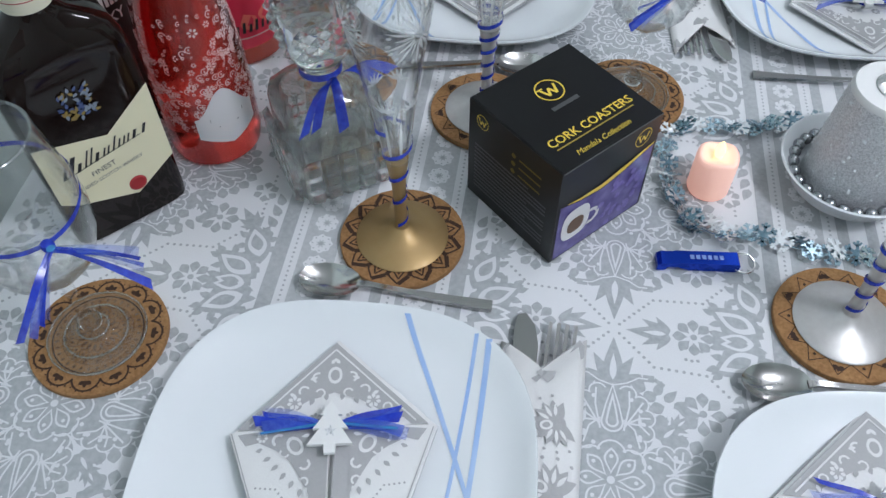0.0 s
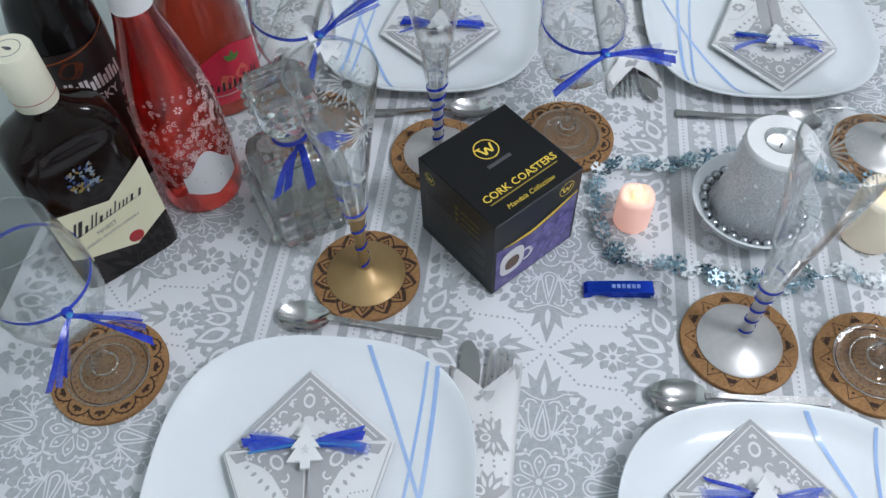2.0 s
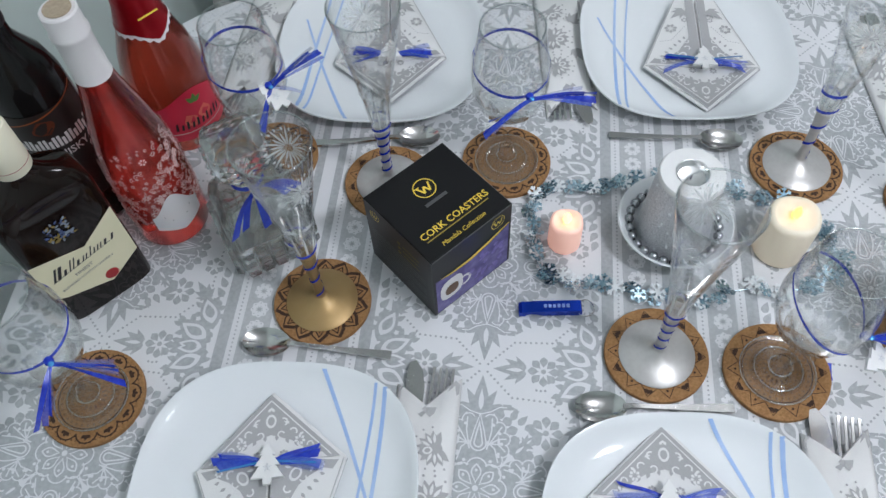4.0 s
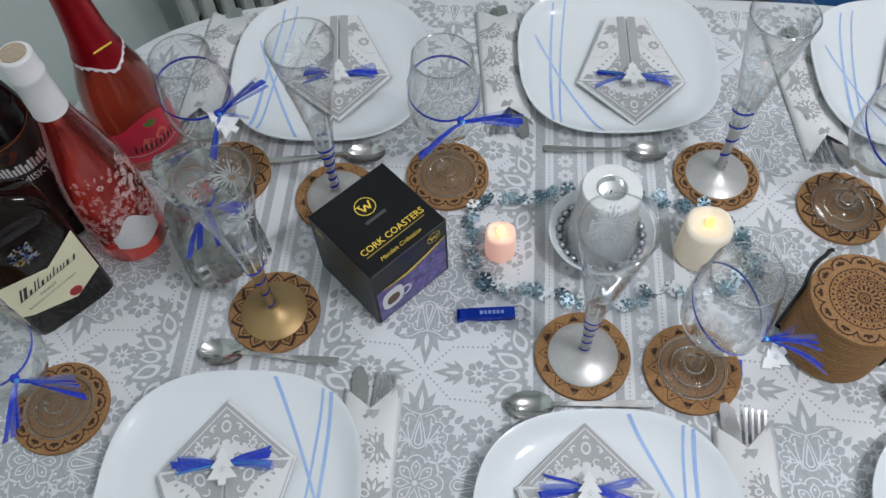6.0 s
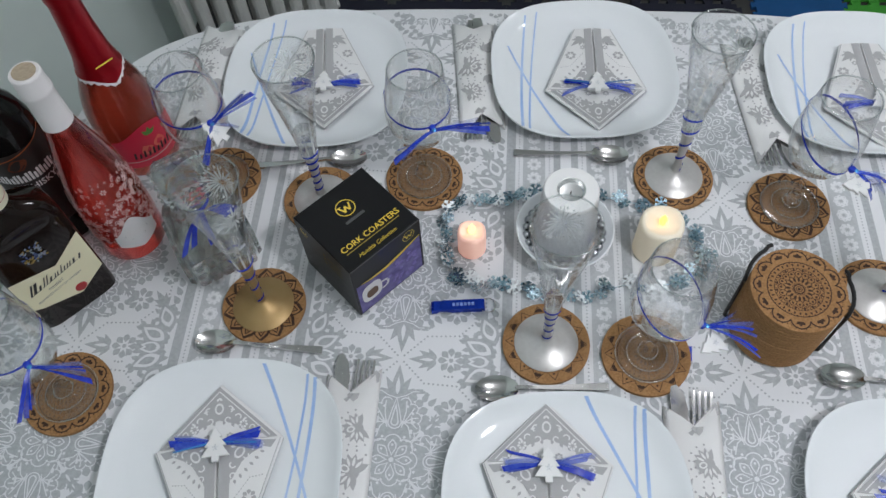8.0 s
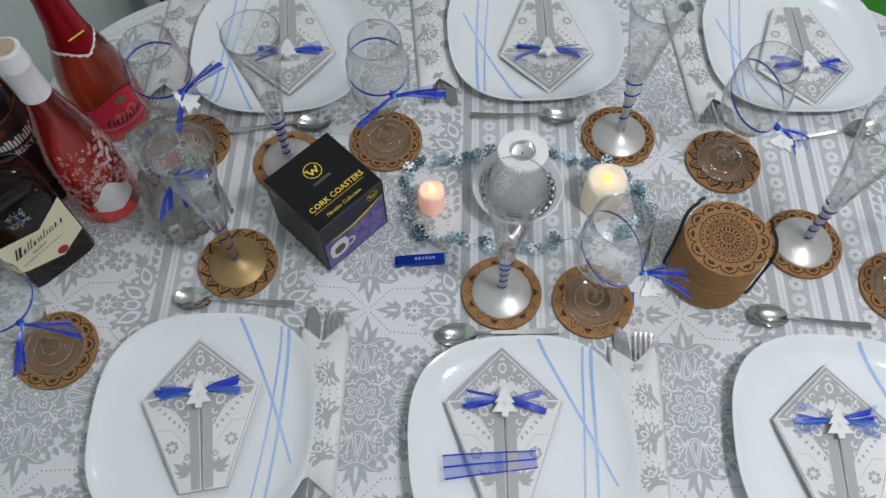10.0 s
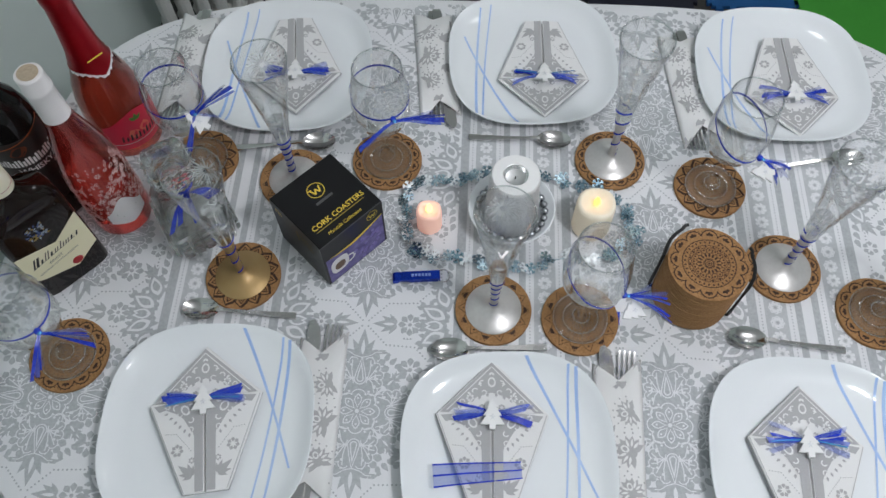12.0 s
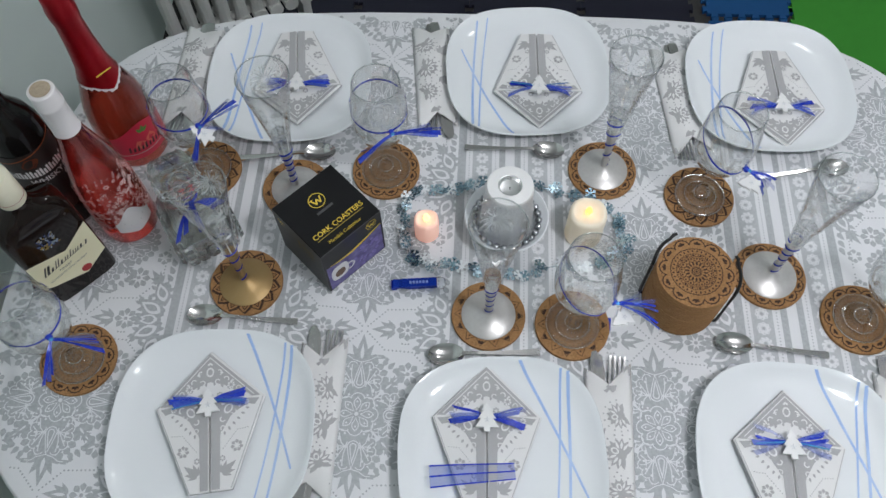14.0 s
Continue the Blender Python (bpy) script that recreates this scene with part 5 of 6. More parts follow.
part("cap_emblem", flat_mesh(ring_polys(0.0092, 0.0098, n=32) + [turned(petal(0.009, 0.0035, 8), 30, (0.002, -0.004))], 0.2495, "cap_emblem", CARD_GREY), CARD_GREY, whisky, "faint round emblem")
part("cap_line", Build().lathe([(0.0170, 0.2075), (0.0174, 0.2080), (0.0170, 0.2085)], 40), SEAL_RED, whisky)
front = lambda x, z: pose(x, -0.0266, z, 90, 0, 0)
part("label", Build().sheet([(-0.0455, 0.054), (-0.034, 0.046), (0.010, 0.030), (0.0455, 0.052), (0.0455, 0.124), (0.006, 0.096), (-0.0455, 0.110)], 0), CREAM, whisky, "cream paper label", front(0, 0))
for x0, h0, w0 in ((0.000, 0.0175, 0.0030), (0.0045, 0.0165, 0.0046), (0.0115, 0.0075, 0.0034), (0.0175, 0.0145, 0.0018), (0.0215, 0.0145, 0.0018), (0.0260, 0.0075, 0.0034), (0.0325, 0.0075, 0.0018), (0.0360, 0.0075, 0.0018), (0.0405, 0.0125, 0.0018), (0.0450, 0.0075, 0.0018), (0.0490, 0.0075, 0.0018), (0.0525, 0.0075, 0.0018), (0.0570, 0.0075, 0.0032), (0.0650, 0.0080, 0.0030)):
    w0, lean = 0.8 * w0, 0.42 * h0
    part("script_bar", Build().sheet([(0, 0), (w0, 0), (w0 + lean, h0), (lean, h0)], 0.0004), INK, whisky, "black writing", front(-0.036 + x0, 0.074 + 0.15 * x0))
part("script_bar", Build().sheet([(0, 0), (0.064, 0.0096), (0.064, 0.0102), (0, 0.0008)], 0.0004), INK, whisky, m=front(-0.036, 0.0742))
words("FINEST", 0.0065, whisky, CARD_GREY, front(-0.016, 0.066) @ pose(0, 0, 0.0004, 0, 0, 7))
words("BLENDED SCOTCH WHISKY", 0.0046, whisky, CARD_GREY, front(-0.034, 0.0565) @ pose(0, 0, 0.0004, 0, 0, 7))
part("seal", Build().lathe([(0, 0.001), (0.006, 0.001), (0.0072, 0.0)], 20), SEAL_RED, whisky, "round red seal", front(0.012, 0.040))
cr = Build()
rnd = random.Random(4)
CREST = [shader("crest_blue", (0.05, 0.08, 0.20), 0.5), shader("crest_gold", (0.24, 0.17, 0.04), 0.5), shader("crest_silver", (0.20, 0.24, 0.30), 0.5)]
for q, mat in enumerate(CREST):
    cr = Build()
    for k in range(22):
        cr.sheet(turned(petal(0.0046, 0.0024, 6), rnd.uniform(0, 360), (rnd.uniform(-0.011, 0.011), rnd.uniform(-0.012, 0.012))), 0.0003 + 0.0002 * q + 0.00001 * k)
    part("crest", cr, mat, whisky, "small painted crest", front(-0.004, 0.133))["kind"] = "stuff"


def round_bottle(name, x, y, turn, prof, glass, label, n=56):
    t = thing(name, x, y, T + 0.0005, turn, label, "bottle")
    part("glass_body", lathe_mesh(prof, "glass_body", glass, n), glass, t)
    return t


def wrap(parent, name, polys, prof, mat, lift, label=""):
    """Prints outlines (arc length, height) on the bottle's side that faces -y."""
    zs, rs = [p[1] for p in prof], [p[0] for p in prof]
    b = Build()
    for k, p in enumerate(polys):
        pts = []
        for u, z in p:
            rr = float(np.interp(z, zs, rs)) + lift + 0.00001 * (k % 12)
            a = -math.pi / 2 + u / rr
            pts.append((rr * math.cos(a), rr * math.sin(a), z))
        b.add(pts, [tuple(range(len(pts)))])
    ob = part(name, b, mat, parent, label)
    if name == "label" or name == "foil_edge":
        bm = bmesh.new()
        bm.from_mesh(ob.data)
        bmesh.ops.remove_doubles(bm, verts=bm.verts, dist=0.0002)
        bm.to_mesh(ob.data)
        bm.free()
    elif len(polys) > 3:
        ob["kind"] = "stuff"
    return ob


def grid_patch(u0, u1, lower, upper, nu=14, nz=6):
    out = []
    for i in range(nu):
        a, c = u0 + (u1 - u0) * i / nu, u0 + (u1 - u0) * (i + 1) / nu
        for j in range(nz):
            f = lambda u, q: lower(u) + (upper(u) - lower(u)) * q / nz
            out.append([(a, f(a, j)), (c, f(c, j)), (c, f(c, j + 1)), (a, f(a, j + 1))])
    return out


def wrap_words(text, size, u0, z0, parent, prof, mat, lift, bold=0.0):
    """Lettering bent round the bottle's side."""
    ob = words(text, size, parent, mat, Matrix.Identity(4), bold=bold)
    zs, rs = [p[1] for p in prof], [p[0] for p in prof]
    for v in ob.data.vertices:
        u, z = u0 + v.co.x, z0 + v.co.y
        rr = float(np.interp(z, zs, rs)) + lift
        v.co = (rr * math.sin(u / rr), -rr * math.cos(u / rr), z)
    return ob


ROSE_P = [(0.030, 0.0), (0.0385, 0.003), (0.0400, 0.012), (0.0405, 0.060), (0.0392, 0.105), (0.0345, 0.145), (0.0262, 0.182), (0.0185, 0.212), (0.0150, 0.235), (0.0142, 0.262)]
rose = round_bottle("rose_wine_bottle", -0.301, 0.104, 46, [(0, 0.006)] + ROSE_P + [(0.0142, 0.285), (0, 0.285)], ROSE, "pink rose wine bottle with white snowflake print and white foil top")
part("foil_top", Build().lathe([(0.0172, 0.224), (0.0168, 0.226), (0.0160, 0.250), (0.0158, 0.268), (0.0168, 0.270), (0.0168, 0.274), (0.0158, 0.276), (0.0158, 0.294), (0.0145, 0.2955), (0, 0.296)], 40), LABEL_WHITE, rose, "white foil capsule")
part("cap_disc", Build().lathe([(0.0118, 0.2958), (0.0118, 0.2966), (0, 0.2968)], 24), shader("beige_cap", (0.45, 0.36, 0.26), 0.5, grain=0.5, scale=300), rose, "beige cap disc")
fl = []
rnd = random.Random(9)
for k in range(620):
    u, z = rnd.uniform(-0.060, 0.060), rnd.uniform(0.045, 0.152)
    if z > 0.118 + 0.03 * math.sin(u * 60) and rnd.random() < 0.6:
        continue
    s = rnd.choice((0.0012, 0.0016, 0.0022, 0.0030, 0.0042))
    if rnd.random() < 0.5:
        fl += flower((u, z), s, 6, s * 0.5, 0.2, rnd.uniform(0, 60))
    else:
        q = min(s, 0.0030)
        fl += ring_polys(q * 0.72, q, rnd.uniform(0, 90), rnd.uniform(240, 360), 10, (u, z)) + [disc(q * 0.3, 6, (u, z))]
wrap(rose, "snowflake_print", fl, ROSE_P, FLOWER_PRINT, 0.0007, "white snowflake print")
wrap(rose, "label", grid_patch(-0.027, 0.027, lambda u: 0.026 + 0.36 * abs(u), lambda u: 0.070 + 0.013 * math.cos(u * 116)), ROSE_P, LABEL_WHITE, 0.0011, "white shield label")
wrap(rose, "writing_bar", [[(-0.015, 0.053), (0.015, 0.053), (0.015, 0.0565), (-0.015, 0.0565)], [(-0.009, 0.046), (0.009, 0.046), (0.009, 0.0475), (-0.009, 0.0475)]], ROSE_P, shader("faint_grey_ink", (0.45, 0.42, 0.43), 0.5), 0.0014)

RED_P = [(0.034, 0.0), (0.0445, 0.003), (0.0460, 0.012), (0.0462, 0.080), (0.0440, 0.105), (0.0385, 0.130), (0.0310, 0.152), (0.0255, 0.170), (0.0210, 0.190), (0.0175, 0.225), (0.0155, 0.260)]
redb = round_bottle("sparkling_drink_bottle", -0.319, 0.239, 50, [(0, 0.006)] + RED_P + [(0.0150, 0.285), (0, 0.285)], RED_WINE, "red sparkling drink bottle with red foil neck and berry label")
part("foil_neck", Build().lathe([(0.0266, 0.1690), (0.0262, 0.1705), (0.0222, 0.190), (0.0188, 0.226), (0.0170, 0.262), (0.0185, 0.270), (0.0190, 0.285), (0.0175, 0.296), (0.0170, 0.318), (0.0130, 0.324), (0, 0.325)], 40), RED_FOIL, redb, "shiny red foil neck")
wrap(redb, "foil_edge", grid_patch(-0.045, 0.045, lambda u: 0.1625 - 0.010 * max(0.0, 1 - abs(u) / 0.022) + 0.0011 * math.cos(u * 800), lambda u: 0.1662 - 0.010 * max(0.0, 1 - abs(u) / 0.022), 72, 1), RED_P, LABEL_WHITE, 0.0016, "scalloped white edge")
wrap(redb, "foil_collar", grid_patch(-0.070, 0.070, lambda u: 0.1660 - 0.010 * max(0.0, 1 - abs(u) / 0.022), lambda u: 0.1720, 60, 2), RED_P, RED_FOIL, 0.0015, "shiny red foil collar")
wrap(redb, "writing_bar", [[(-0.012, 0.182), (0.012, 0.182), (0.012, 0.1840), (-0.012, 0.1840)]], RED_P, CARD_GOLD, 0.0042)
wrap(redb, "label", grid_patch(-0.050, 0.050, lambda u: 0.022, lambda u: 0.082 + 0.010 * math.cos(u * 60)), RED_P, LABEL_RED, 0.0006, "red berry label")
wrap(redb, "berry_picture", [turned(petal(0.020, 0.017, 10, 0.9), a, (u, z)) for u, z, a in ((-0.014, 0.060, 200), (0.010, 0.064, 170))], RED_P, shader("berry_pink", (0.75, 0.16, 0.12), 0.4), 0.0009, "printed berries")
wrap(redb, "leaf_picture", [turned(petal(0.012, 0.006, 8), a, (0.0, 0.074)) for a in (40, -10, -60)], RED_P, shader("leaf_green", (0.10, 0.25, 0.05), 0.5), 0.0012)
wrap(redb, "writing_bar", [[(-0.031 + 0.0062 * k, 0.040), (-0.0280 + 0.0062 * k, 0.040), (-0.0265 + 0.0062 * k, 0.0515 - 0.003 * (k % 2)), (-0.0290 + 0.0062 * k, 0.0515 - 0.003 * (k % 2))] for k in range(10)], RED_P, INK, 0.0015, "black writing")
wrap(redb, "label_edge", grid_patch(-0.050, 0.050, lambda u: 0.0335, lambda u: 0.0350, 30, 1), RED_P, FLOWER_PRINT, 0.0013, "pale line across the label")

BLK_P = [(0.030, 0.0), (0.0370, 0.003), (0.0380, 0.012), (0.0380, 0.165), (0.0365, 0.190), (0.0310, 0.212), (0.0220, 0.228), (0.0165, 0.240), (0.0155, 0.262)]
blk = round_bottle("dark_whisky_bottle", -0.393, 0.127, 40, [(0, 0.006)] + BLK_P + [(0.0150, 0.265), (0, 0.265)], BLACK_GLASS, "black round whisky bottle with white lettering on a dark label")
part("cap", Build().lathe([(0.0170, 0.255), (0.0172, 0.257), (0.0172, 0.292), (0.0160, 0.294), (0, 0.294)], 32), BLACK_WIRE, blk)
wrap(blk, "label", grid_patch(-0.045, 0.045, lambda u: 0.045, lambda u: 0.175), BLK_P, shader("dark_label", (0.018, 0.014, 0.014), 0.45, big=0.5, scale=40, second=(0.05, 0.02, 0.012)), 0.0006, "dark paper label")
wrap(blk, "picture", [turned(petal(0.020, 0.024, 10, 1.0), 20, (-0.004, 0.147))], BLK_P, shader("copper_picture", (0.16, 0.035, 0.012), 0.5, grain=0.8, scale=120, second=(0.03, 0.01, 0.006)), 0.0009, "copper coloured picture")
wrap(blk, "writing_bar", [[(-0.042 + 0.0044 * k, 0.129), (-0.0390 + 0.0044 * k, 0.129), (-0.0390 + 0.0044 * k, 0.143 - 0.004 * (k % 3 == 1)), (-0.042 + 0.0044 * k, 0.143 - 0.004 * (k % 3 == 1))] for k in range(18)], BLK_P, LABEL_WHITE, 0.0009, "white writing")
wrap_words("WHISKY", 0.0125, -0.022, 0.115, blk, BLK_P, LABEL_WHITE, 0.0009, 0.015)
wrap(blk, "copper_line", grid_patch(-0.045, 0.045, lambda u: 0.170 + 0.2 * u, lambda u: 0.1715 + 0.2 * u, 14, 1), BLK_P, shader("copper_line", (0.32, 0.08, 0.02), 0.4), 0.0011)

# ---- decanter ----
dec = thing("glass_decanter", -0.190, 0.087, T + 0.0005, 33, "square cut glass decanter with a large stopper and blue ribbon", "decanter")
b = Build().loft([bottle_ring(w, w, z, 40, p) for w, z, p in ((0.037, 0, 6), (0.0405, 0.003, 6), (0.041, 0.010, 6), (0.041, 0.070, 6), (0.039, 0.080, 5), (0.031, 0.090, 3.5), (0.022, 0.097, 2.5), (0.0165, 0.102, 2), (0.0160, 0.112, 2), (0.0185, 0.116, 2), (0.0160, 0.117, 2), (0.0135, 0.112, 2), (0.014, 0.100, 2), (0.028, 0.089, 3.5), (0.0345, 0.078, 5), (0.0355, 0.068, 6), (0.0355, 0.016, 6), (0.030, 0.012, 5))])
fix_normals(part("glass_body", b, GLASS_CUT, dec, "thick clear cut glass"))
facet = Build().loft([[(-s, 0, -s), (s, 0, -s), (s, 0, s), (-s, 0, s)] if k == 0 else [(-s * 0.7, -0.0056, -s * 0.7), (s * 0.7, -0.0056, -s * 0.7), (s * 0.7, -0.0056, s * 0.7), (-s * 0.7, -0.0056, s * 0.7)] for k, s in ((0, 0.0073), (1, 0.0073))])
LOZENGE = mesh_of(Build().loft([[(0, 0, -0.0052), (0.0060, 0, 0), (0, 0, 0.0052), (-0.0060, 0, 0)], [(0, -0.0034, -0.0012), (0.0012, -0.0034, 0), (0, -0.0034, 0.0012), (-0.0012, -0.0034, 0)]]), "stopper_facet", GLASS_FACET)
FACET = mesh_of(facet, "cut_facet", GLASS_FACET)
for q in range(4):
    for i in range(5):
        for j in range(3):
            part("cut_facet", FACET, GLASS_FACET, dec, m=pose(0, 0, 0, 0, 0, 90 * q) @ pose(-0.0300 + 0.0150 * i, -0.0409, 0.0125 + 0.0150 * j))
stop = Build().loft([bottle_ring(w, w, z, 40, p) for w, z, p in ((0.011, 0.104, 2), (0.012, 0.1175, 2), (0.0190, 0.1185, 2.2), (0.0225, 0.123, 2.6), (0.0228, 0.128, 3), (0.0258, 0.133, 4), (0.0275, 0.146, 5), (0.0275, 0.158, 5), (0.0258, 0.163, 5), (0.022, 0.164, 4))])
fix_normals(part("stopper", stop, GLASS_CUT, dec, "large clear cut stopper"))
for q in range(4):
    for i in range(4):
        for j in range(3):
            part("stopper_facet", LOZENGE, GLASS_FACET, dec, m=pose(0, 0, 0, 0, 0, 90 * q) @ pose(-0.0174 + 0.0116 * i, -0.0260 - 0.0006 * j, 0.1385 + 0.0095 * j))
lo = [(0.0172 * math.cos(a), 0.0172 * math.sin(a), 0.104) for a in np.linspace(0, TAU, 33)]
part("ribbon_band", Build().strip(lo, [(x, y, z + 0.006) for x, y, z in lo]), RIBBON, dec, "blue ribbon round the neck")
for k, (dx, dz, ln) in enumerate(((-0.020, -0.026, 1), (-0.004, -0.030, 1), (0.018, 0.012, 1), (0.026, 0.020, 1), (-0.030, -0.012, 1))):
    a, c = [], []
    for i in range(9):
        u = i / 8
        p = (dx * u * 1.3, -0.018 - 0.024 * u ** 0.7 - 0.004 * k * u, 0.106 + dz * u + 0.012 * math.sin(math.pi * u))
        a.append(p)
        c.append((p[0] + 0.0055 + 0.003 * u, p[1] - 0.001, p[2] + 0.0022 + 0.003 * u))
    part("ribbon_tail", Build().strip(a, c), RIBBON, dec)

# ---- candles, bowl and cone ----
def led_candle(name, x, y, rad, h, wax, flame, label):
    t = thing(name, x, y, T + 0.0012, 20, label, "candle", "flameless candles")
    n = 44
    rings = []
    for r0, z in ((rad * 0.96, 0), (rad, 0.0015), (rad, h * 0.5), (rad * 0.995, h * 0.86), (rad * 0.97, h * 0.93), (rad * 0.91, h * 0.975), (rad * 0.82, h * 0.995), (rad * 0.74, h * 0.985), (rad * 0.64, h * 0.955), (rad * 0.35, h * 0.93)):
        rings.append([(r0 * math.cos(TAU * i / n), r0 * math.sin(TAU * i / n), z + (0.0016 * math.sin(3 * TAU * i / n + 1) if z > h * 0.9 else 0)) for i in range(n)])
    part("wax_body", Build().loft(rings), wax, t, angle=60)
    part("flame_bulb", Build().lathe([(0, h * 0.92), (0.0032, h * 0.93), (0.0046, h * 0.93 + 0.005), (0.0036, h * 0.93 + 0.010), (0.0013, h * 0.93 + 0.0150), (0, h * 0.93 + 0.0165)], 16), flame, t, "glowing flame-shaped bulb")
    return t


led_candle("tealight_candle", 0.128, 0.098, 0.0172, 0.040, WAX_PINK, FLAME_SOFT, "small pink flameless candle, lit, on the cloth")
led_candle("pillar_candle", 0.3505, 0.104, 0.0262, 0.062, WAX, FLAME, "ivory flameless pillar candle, lit, on the cloth")

dish = thing("white_bowl", 0.240, 0.112, T + 0.0012, 0, "shallow white ceramic bowl under a glitter cone candle", "bowl")
part("bowl_shell", Build().lathe([(0, 0), (0.034, 0), (0.036, 0.002), (0.048, 0.012), (0.0575, 0.029), (0.0592, 0.031), (0.0578, 0.032), (0.0555, 0.030), (0.045, 0.013), (0.034, 0.006), (0, 0.005)], 64), PORCELAIN, dish)
TEALIGHT = shader("silver_tealight_metal", (0.80, 0.81, 0.81), 0.25, metal=0.9, big=0.2, scale=120, second=(0.55, 0.56, 0.56))
cone = thing("glitter_cone_candle", 0.240, 0.112, T + 0.0064, 0, "silver glitter cone candle holder with a white top", "candle")
part("cone_body", Build().lathe([(0, 0), (0.0372, 0), (0.0380, 0.002), (0.0318, 0.099), (0.0314, 0.1005)], 64), SILVER_GLITTER, cone)
part("cone_top", Build().lathe([(0.0319, 0.099), (0.0316, 0.1025), (0.0302, 0.1045), (0.0158, 0.1045), (0.0153, 0.1030)], 64), WHITE_WOOD, cone, "white painted top")
part("tealight_cup", Build().lathe([(0.0162, 0.1052), (0.0152, 0.1048), (0.0128, 0.0990), (0.0, 0.0970)], 40), TEALIGHT, cone, "polished steel tealight cup")
part("wick", Build().lathe([(0.0008, 0.0970), (0.0008, 0.1000), (0, 0.1005)], 8), BLACK_WIRE, cone)
# Loose glitter specks; their near-white colour holds the sparkle.
rnd = random.Random(33)
fl = Build()
for k in range(340):
    a, z, s = rnd.uniform(0, TAU), rnd.uniform(0.004, 0.098), rnd.uniform(0.0004, 0.0011)
    r = 0.0380 - 0.0062 * z / 0.099 + 0.0007
    m = pose(r * math.cos(a), r * math.sin(a), z, 0, 0, math.degrees(a)) @ pose(0, 0, 0, rnd.uniform(-40, 40), 90 + rnd.uniform(-45, 25), 0)
    fl.add([tuple(m @ Vector(q)) for q in ((-s, -s, 0), (s, -s, 0), (s, s, 0), (-s, s, 0))], [(0, 1, 2, 3)])
part("glitter_flakes", fl, TINSEL_GLINT, cone, "silver glitter with white glints in its colour")["kind"] = "stuff"
beads = thing("bead_chain", 0.240, 0.112, T + 0.0064, 0, "chain of silver beads round a cone candle", "beads")
BEAD = mesh_of(Build().lathe([(0.0054 * math.sin(math.pi * k / 7), -0.0054 * math.cos(math.pi * k / 7)) for k in range(8)], 12), "bead", PEARL, 80)
for k in range(27):
    a = TAU * k / 27
    part("bead", BEAD, PEARL, beads, m=pose(0.0462 * math.cos(a), 0.0462 * math.sin(a), 0.0150 + 0.0007 * math.sin(5 * a)))

# ---- snowflake garland ----
def flake_mesh(r, material):
    b = Build()
    for k in range(6):
        for p in (stroke([(0, 0), (0, r)], r * 0.21), stroke([(0, r * 0.55), (r * 0.30, r * 0.86)], r * 0.16), stroke([(0, r * 0.55), (-r * 0.30, r * 0.86)], r * 0.16)):
            for q in p:
                b.prism(turned(q, 60 * k), 0, 0.0005 + 0.00004 * k)
    b.prism(disc(r * 0.30, 12), 0, 0.0009)
    return mesh_of(b, "snowflake", material)


# The near-white flakes are silver foil with the glint painted in.
FLAKES = [flake_mesh(r, m) for r in (0.0102, 0.0085) for m in (TINSEL, TINSEL_DARK, TINSEL, TINSEL_GLINT, TINSEL_DARK)]
garland = thing("snowflake_garland", 0.240, 0.105, T + 0.001, 0, "garland of pale blue and silver foil snowflakes in a loop", "garland")
KNOTS = [(0.095, 0.095), (0.098, 0.142), (0.125, 0.165), (0.165, 0.172), (0.205, 0.180), (0.260, 0.186), (0.315, 0.172), (0.368, 0.160), (0.402, 0.122), (0.408, 0.081), (0.372, 0.055), (0.312, 0.050), (0.264, 0.035), (0.213, 0.036), (0.166, 0.045), (0.128, 0.046), (0.103, 0.066)]
loop = []
for i in range(len(KNOTS)):
    p0, p1, p2, p3 = (Vector(KNOTS[(i + k) % len(KNOTS)]) for k in (-1, 0, 1, 2))
    for u in np.linspace(0, 1, 8)[:-1]:
        loop.append(0.5 * ((2 * p1) + (p2 - p0) * u + (2 * p0 - 5 * p1 + 4 * p2 - p3) * u * u + (3 * p1 - p0 - 3 * p2 + p3) * u ** 3))
part("thread", Build().tube([(p[0] - 0.240, p[1] - 0.105, 0.0022) for p in loop], 0.0006, 6, closed=True), TINSEL, garland)
rnd = random.Random(21)
for k in range(84):
    p = loop[int(k / 84 * len(loop))]
    part("snowflake", rnd.choice(FLAKES), None, garland, m=pose(p[0] - 0.240 + rnd.uniform(-0.006, 0.006), p[1] - 0.105 + rnd.uniform(-0.006, 0.006), rnd.uniform(0.004, 0.009), rnd.uniform(-30, 30), rnd.uniform(-30, 30), rnd.uniform(0, 60)))

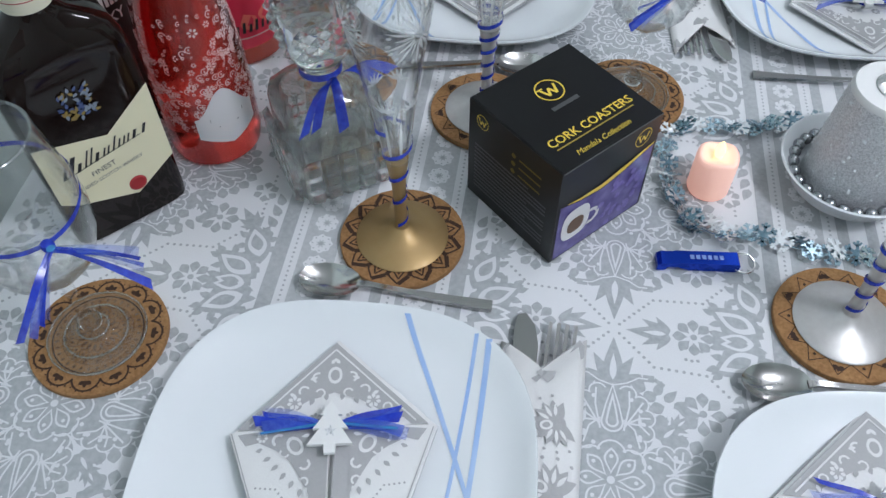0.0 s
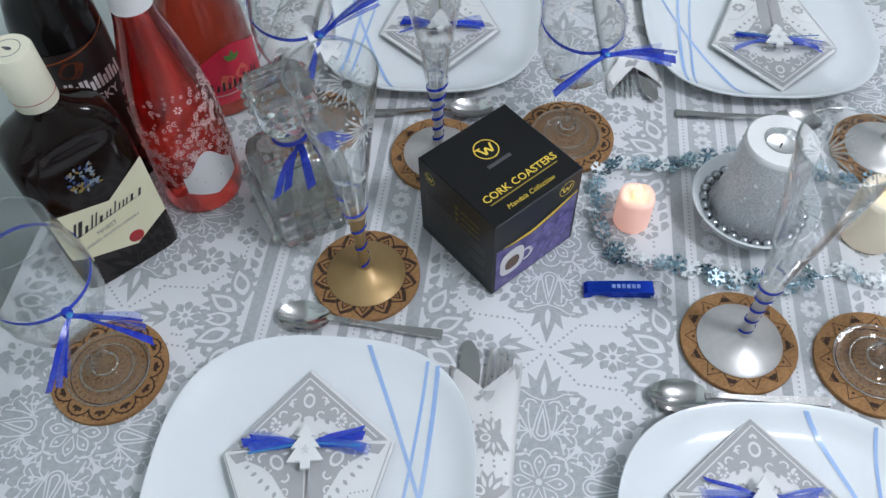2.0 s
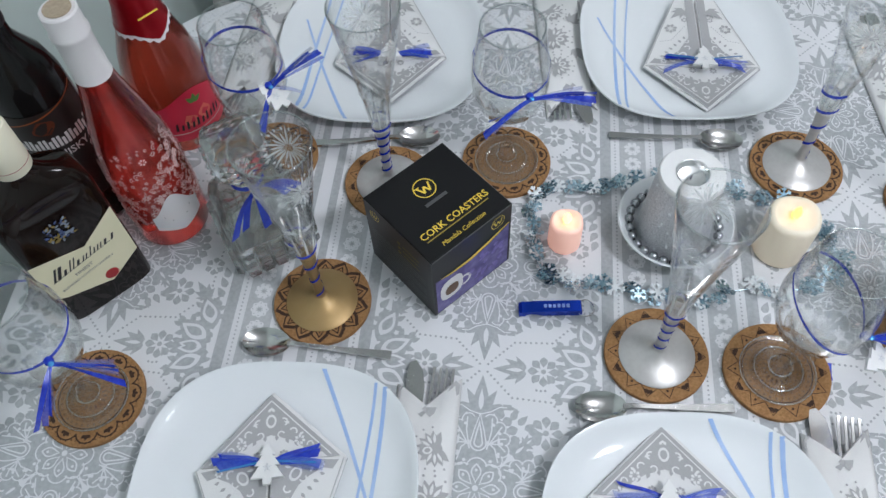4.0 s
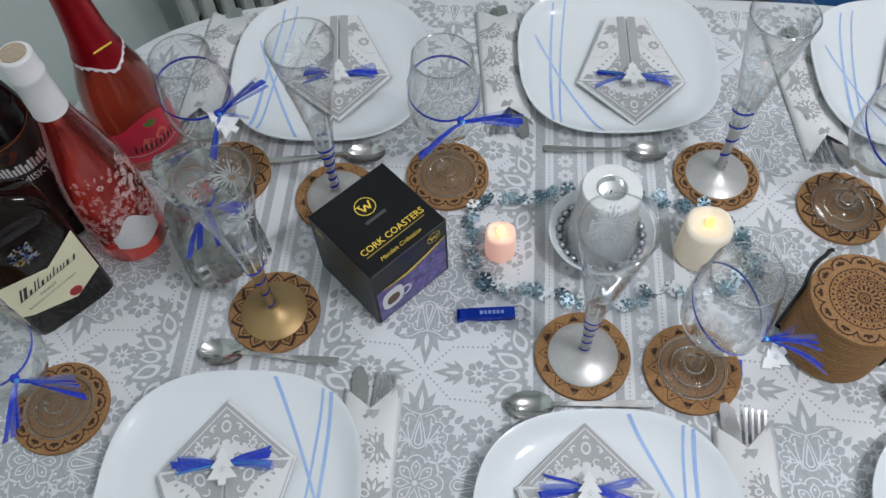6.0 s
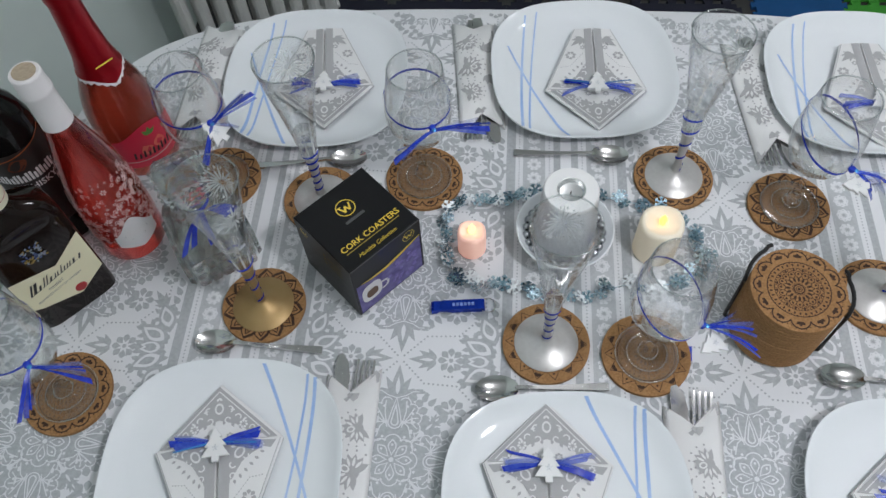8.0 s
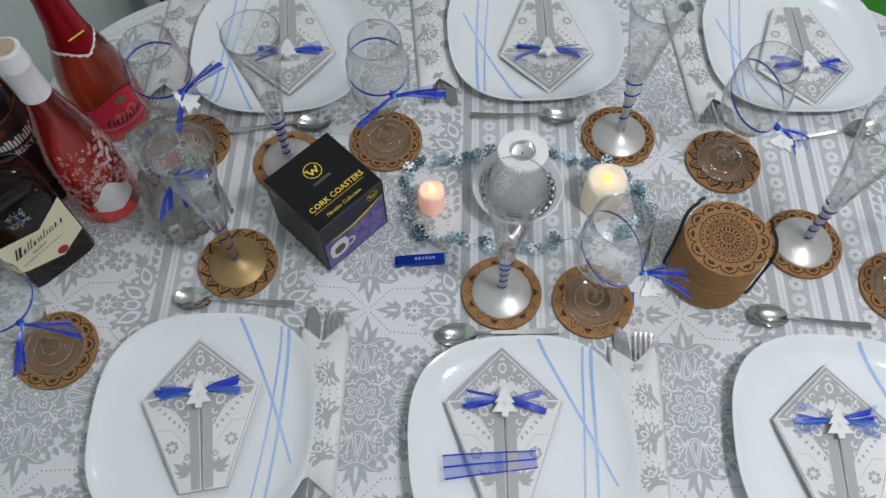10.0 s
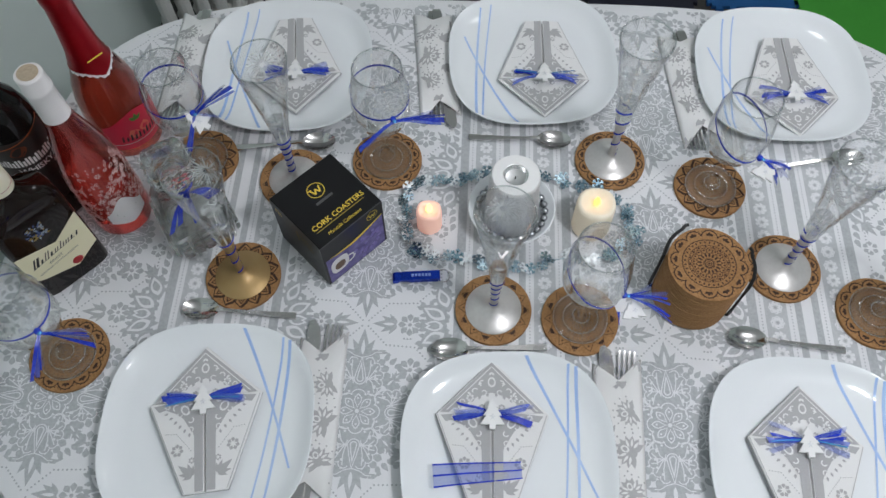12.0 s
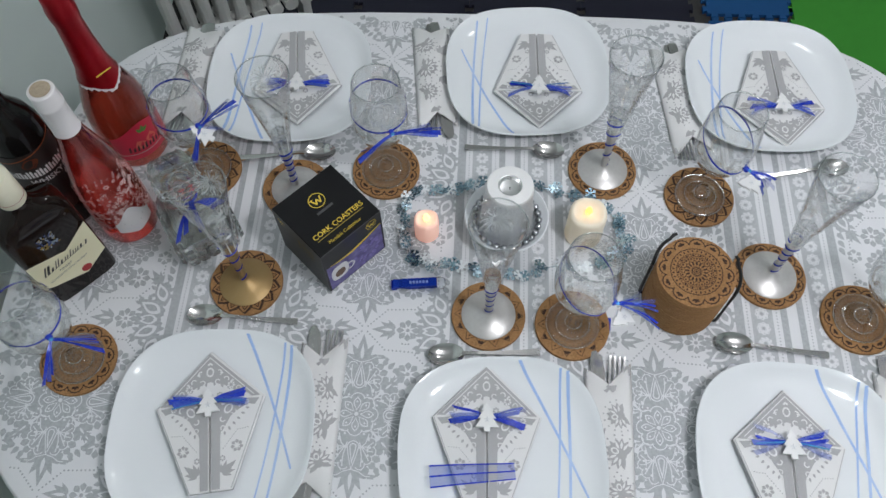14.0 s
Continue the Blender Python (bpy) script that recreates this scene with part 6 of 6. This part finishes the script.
# ---- bottle opener ----
opener = thing("bottle_opener", 0.116, 0.0145, T + 0.0005, 5, "blue metal key ring bottle opener lying on the cloth", "bottle opener")
prof = [(-0.033, 0.0), (-0.033, 0.006), (-0.030, 0.0085), (-0.021, 0.0085), (-0.018, 0.0095), (0.029, 0.0095), (0.030, 0.008), (0.030, 0.001), (0.026, 0.0), (0.012, 0.0006), (-0.008, 0.0006), (-0.017, 0.004), (-0.024, 0.004), (-0.027, 0.0)]
b = Build().loft([[(x, y, z) for x, z in prof] for y in (-0.0062, 0.0062)])
fix_normals(part("opener_body", b, BLUE_METAL, opener))
bars = Build()
for k in range(6):
    bars.sheet([(0.0045 * k, 0), (0.0045 * k + 0.0032, 0), (0.0045 * k + 0.0032, 0.0042), (0.0045 * k, 0.0042)], 0)
part("engraved_bar", bars, shader("pale_blue_engraving", (0.22, 0.32, 0.72), 0.4), opener, "pale engraved writing", pose(-0.008, -0.002, 0.0099))
part("key_ring", Build().tube([(0.034 + 0.0088 * math.cos(a), 0.0088 * math.sin(a), 0.0042 + 0.001 * math.sin(a)) for a in np.linspace(0, TAU, 32)[:-1]], 0.0007, 6, closed=True), STEEL, opener, "thin steel ring")

# ---- loose ribbon ----
loose = thing("ribbon_piece", 0.200, -0.245, T + 0.0225, 6, "sheer blue striped ribbon piece lying on a napkin", "ribbon")
for k, (y0, y1, mat) in enumerate(((-0.013, 0.013, RIBBON_SHEER), (-0.0138, -0.0118, RIBBON), (-0.001, 0.0012, RIBBON), (0.0118, 0.0138, RIBBON))):
    a, c = [], []
    for i in range(15):
        u = i / 14
        x, z = -0.052 + 0.104 * u, 0.0015 * math.sin(5 * u) + 0.0004 * k
        nar = 1 - 0.28 * u
        a.append((x, y0 * nar, z))
        c.append((x, y1 * nar, z))
    part("ribbon_strip" if k == 0 else "ribbon_edge", Build().strip(a, c), mat, loose)
scrap = new("ribbon_scrap", mesh_of(Build().strip([(-0.003, 0.009 * u, 0.001 + 0.002 * u * u) for u in (-1, -0.5, 0, 0.5, 1)], [(0.003, 0.009 * u, 0.001 + 0.002 * u * u + 0.0006) for u in (-1, -0.5, 0, 0.5, 1)]), "ribbon_scrap", RIBBON))
scrap.matrix_basis = pose(0.379, -0.036, T + 0.0015, 0, 0, -6)
tagged(scrap, "tiny scrap of blue ribbon on the cloth", "ribbon")
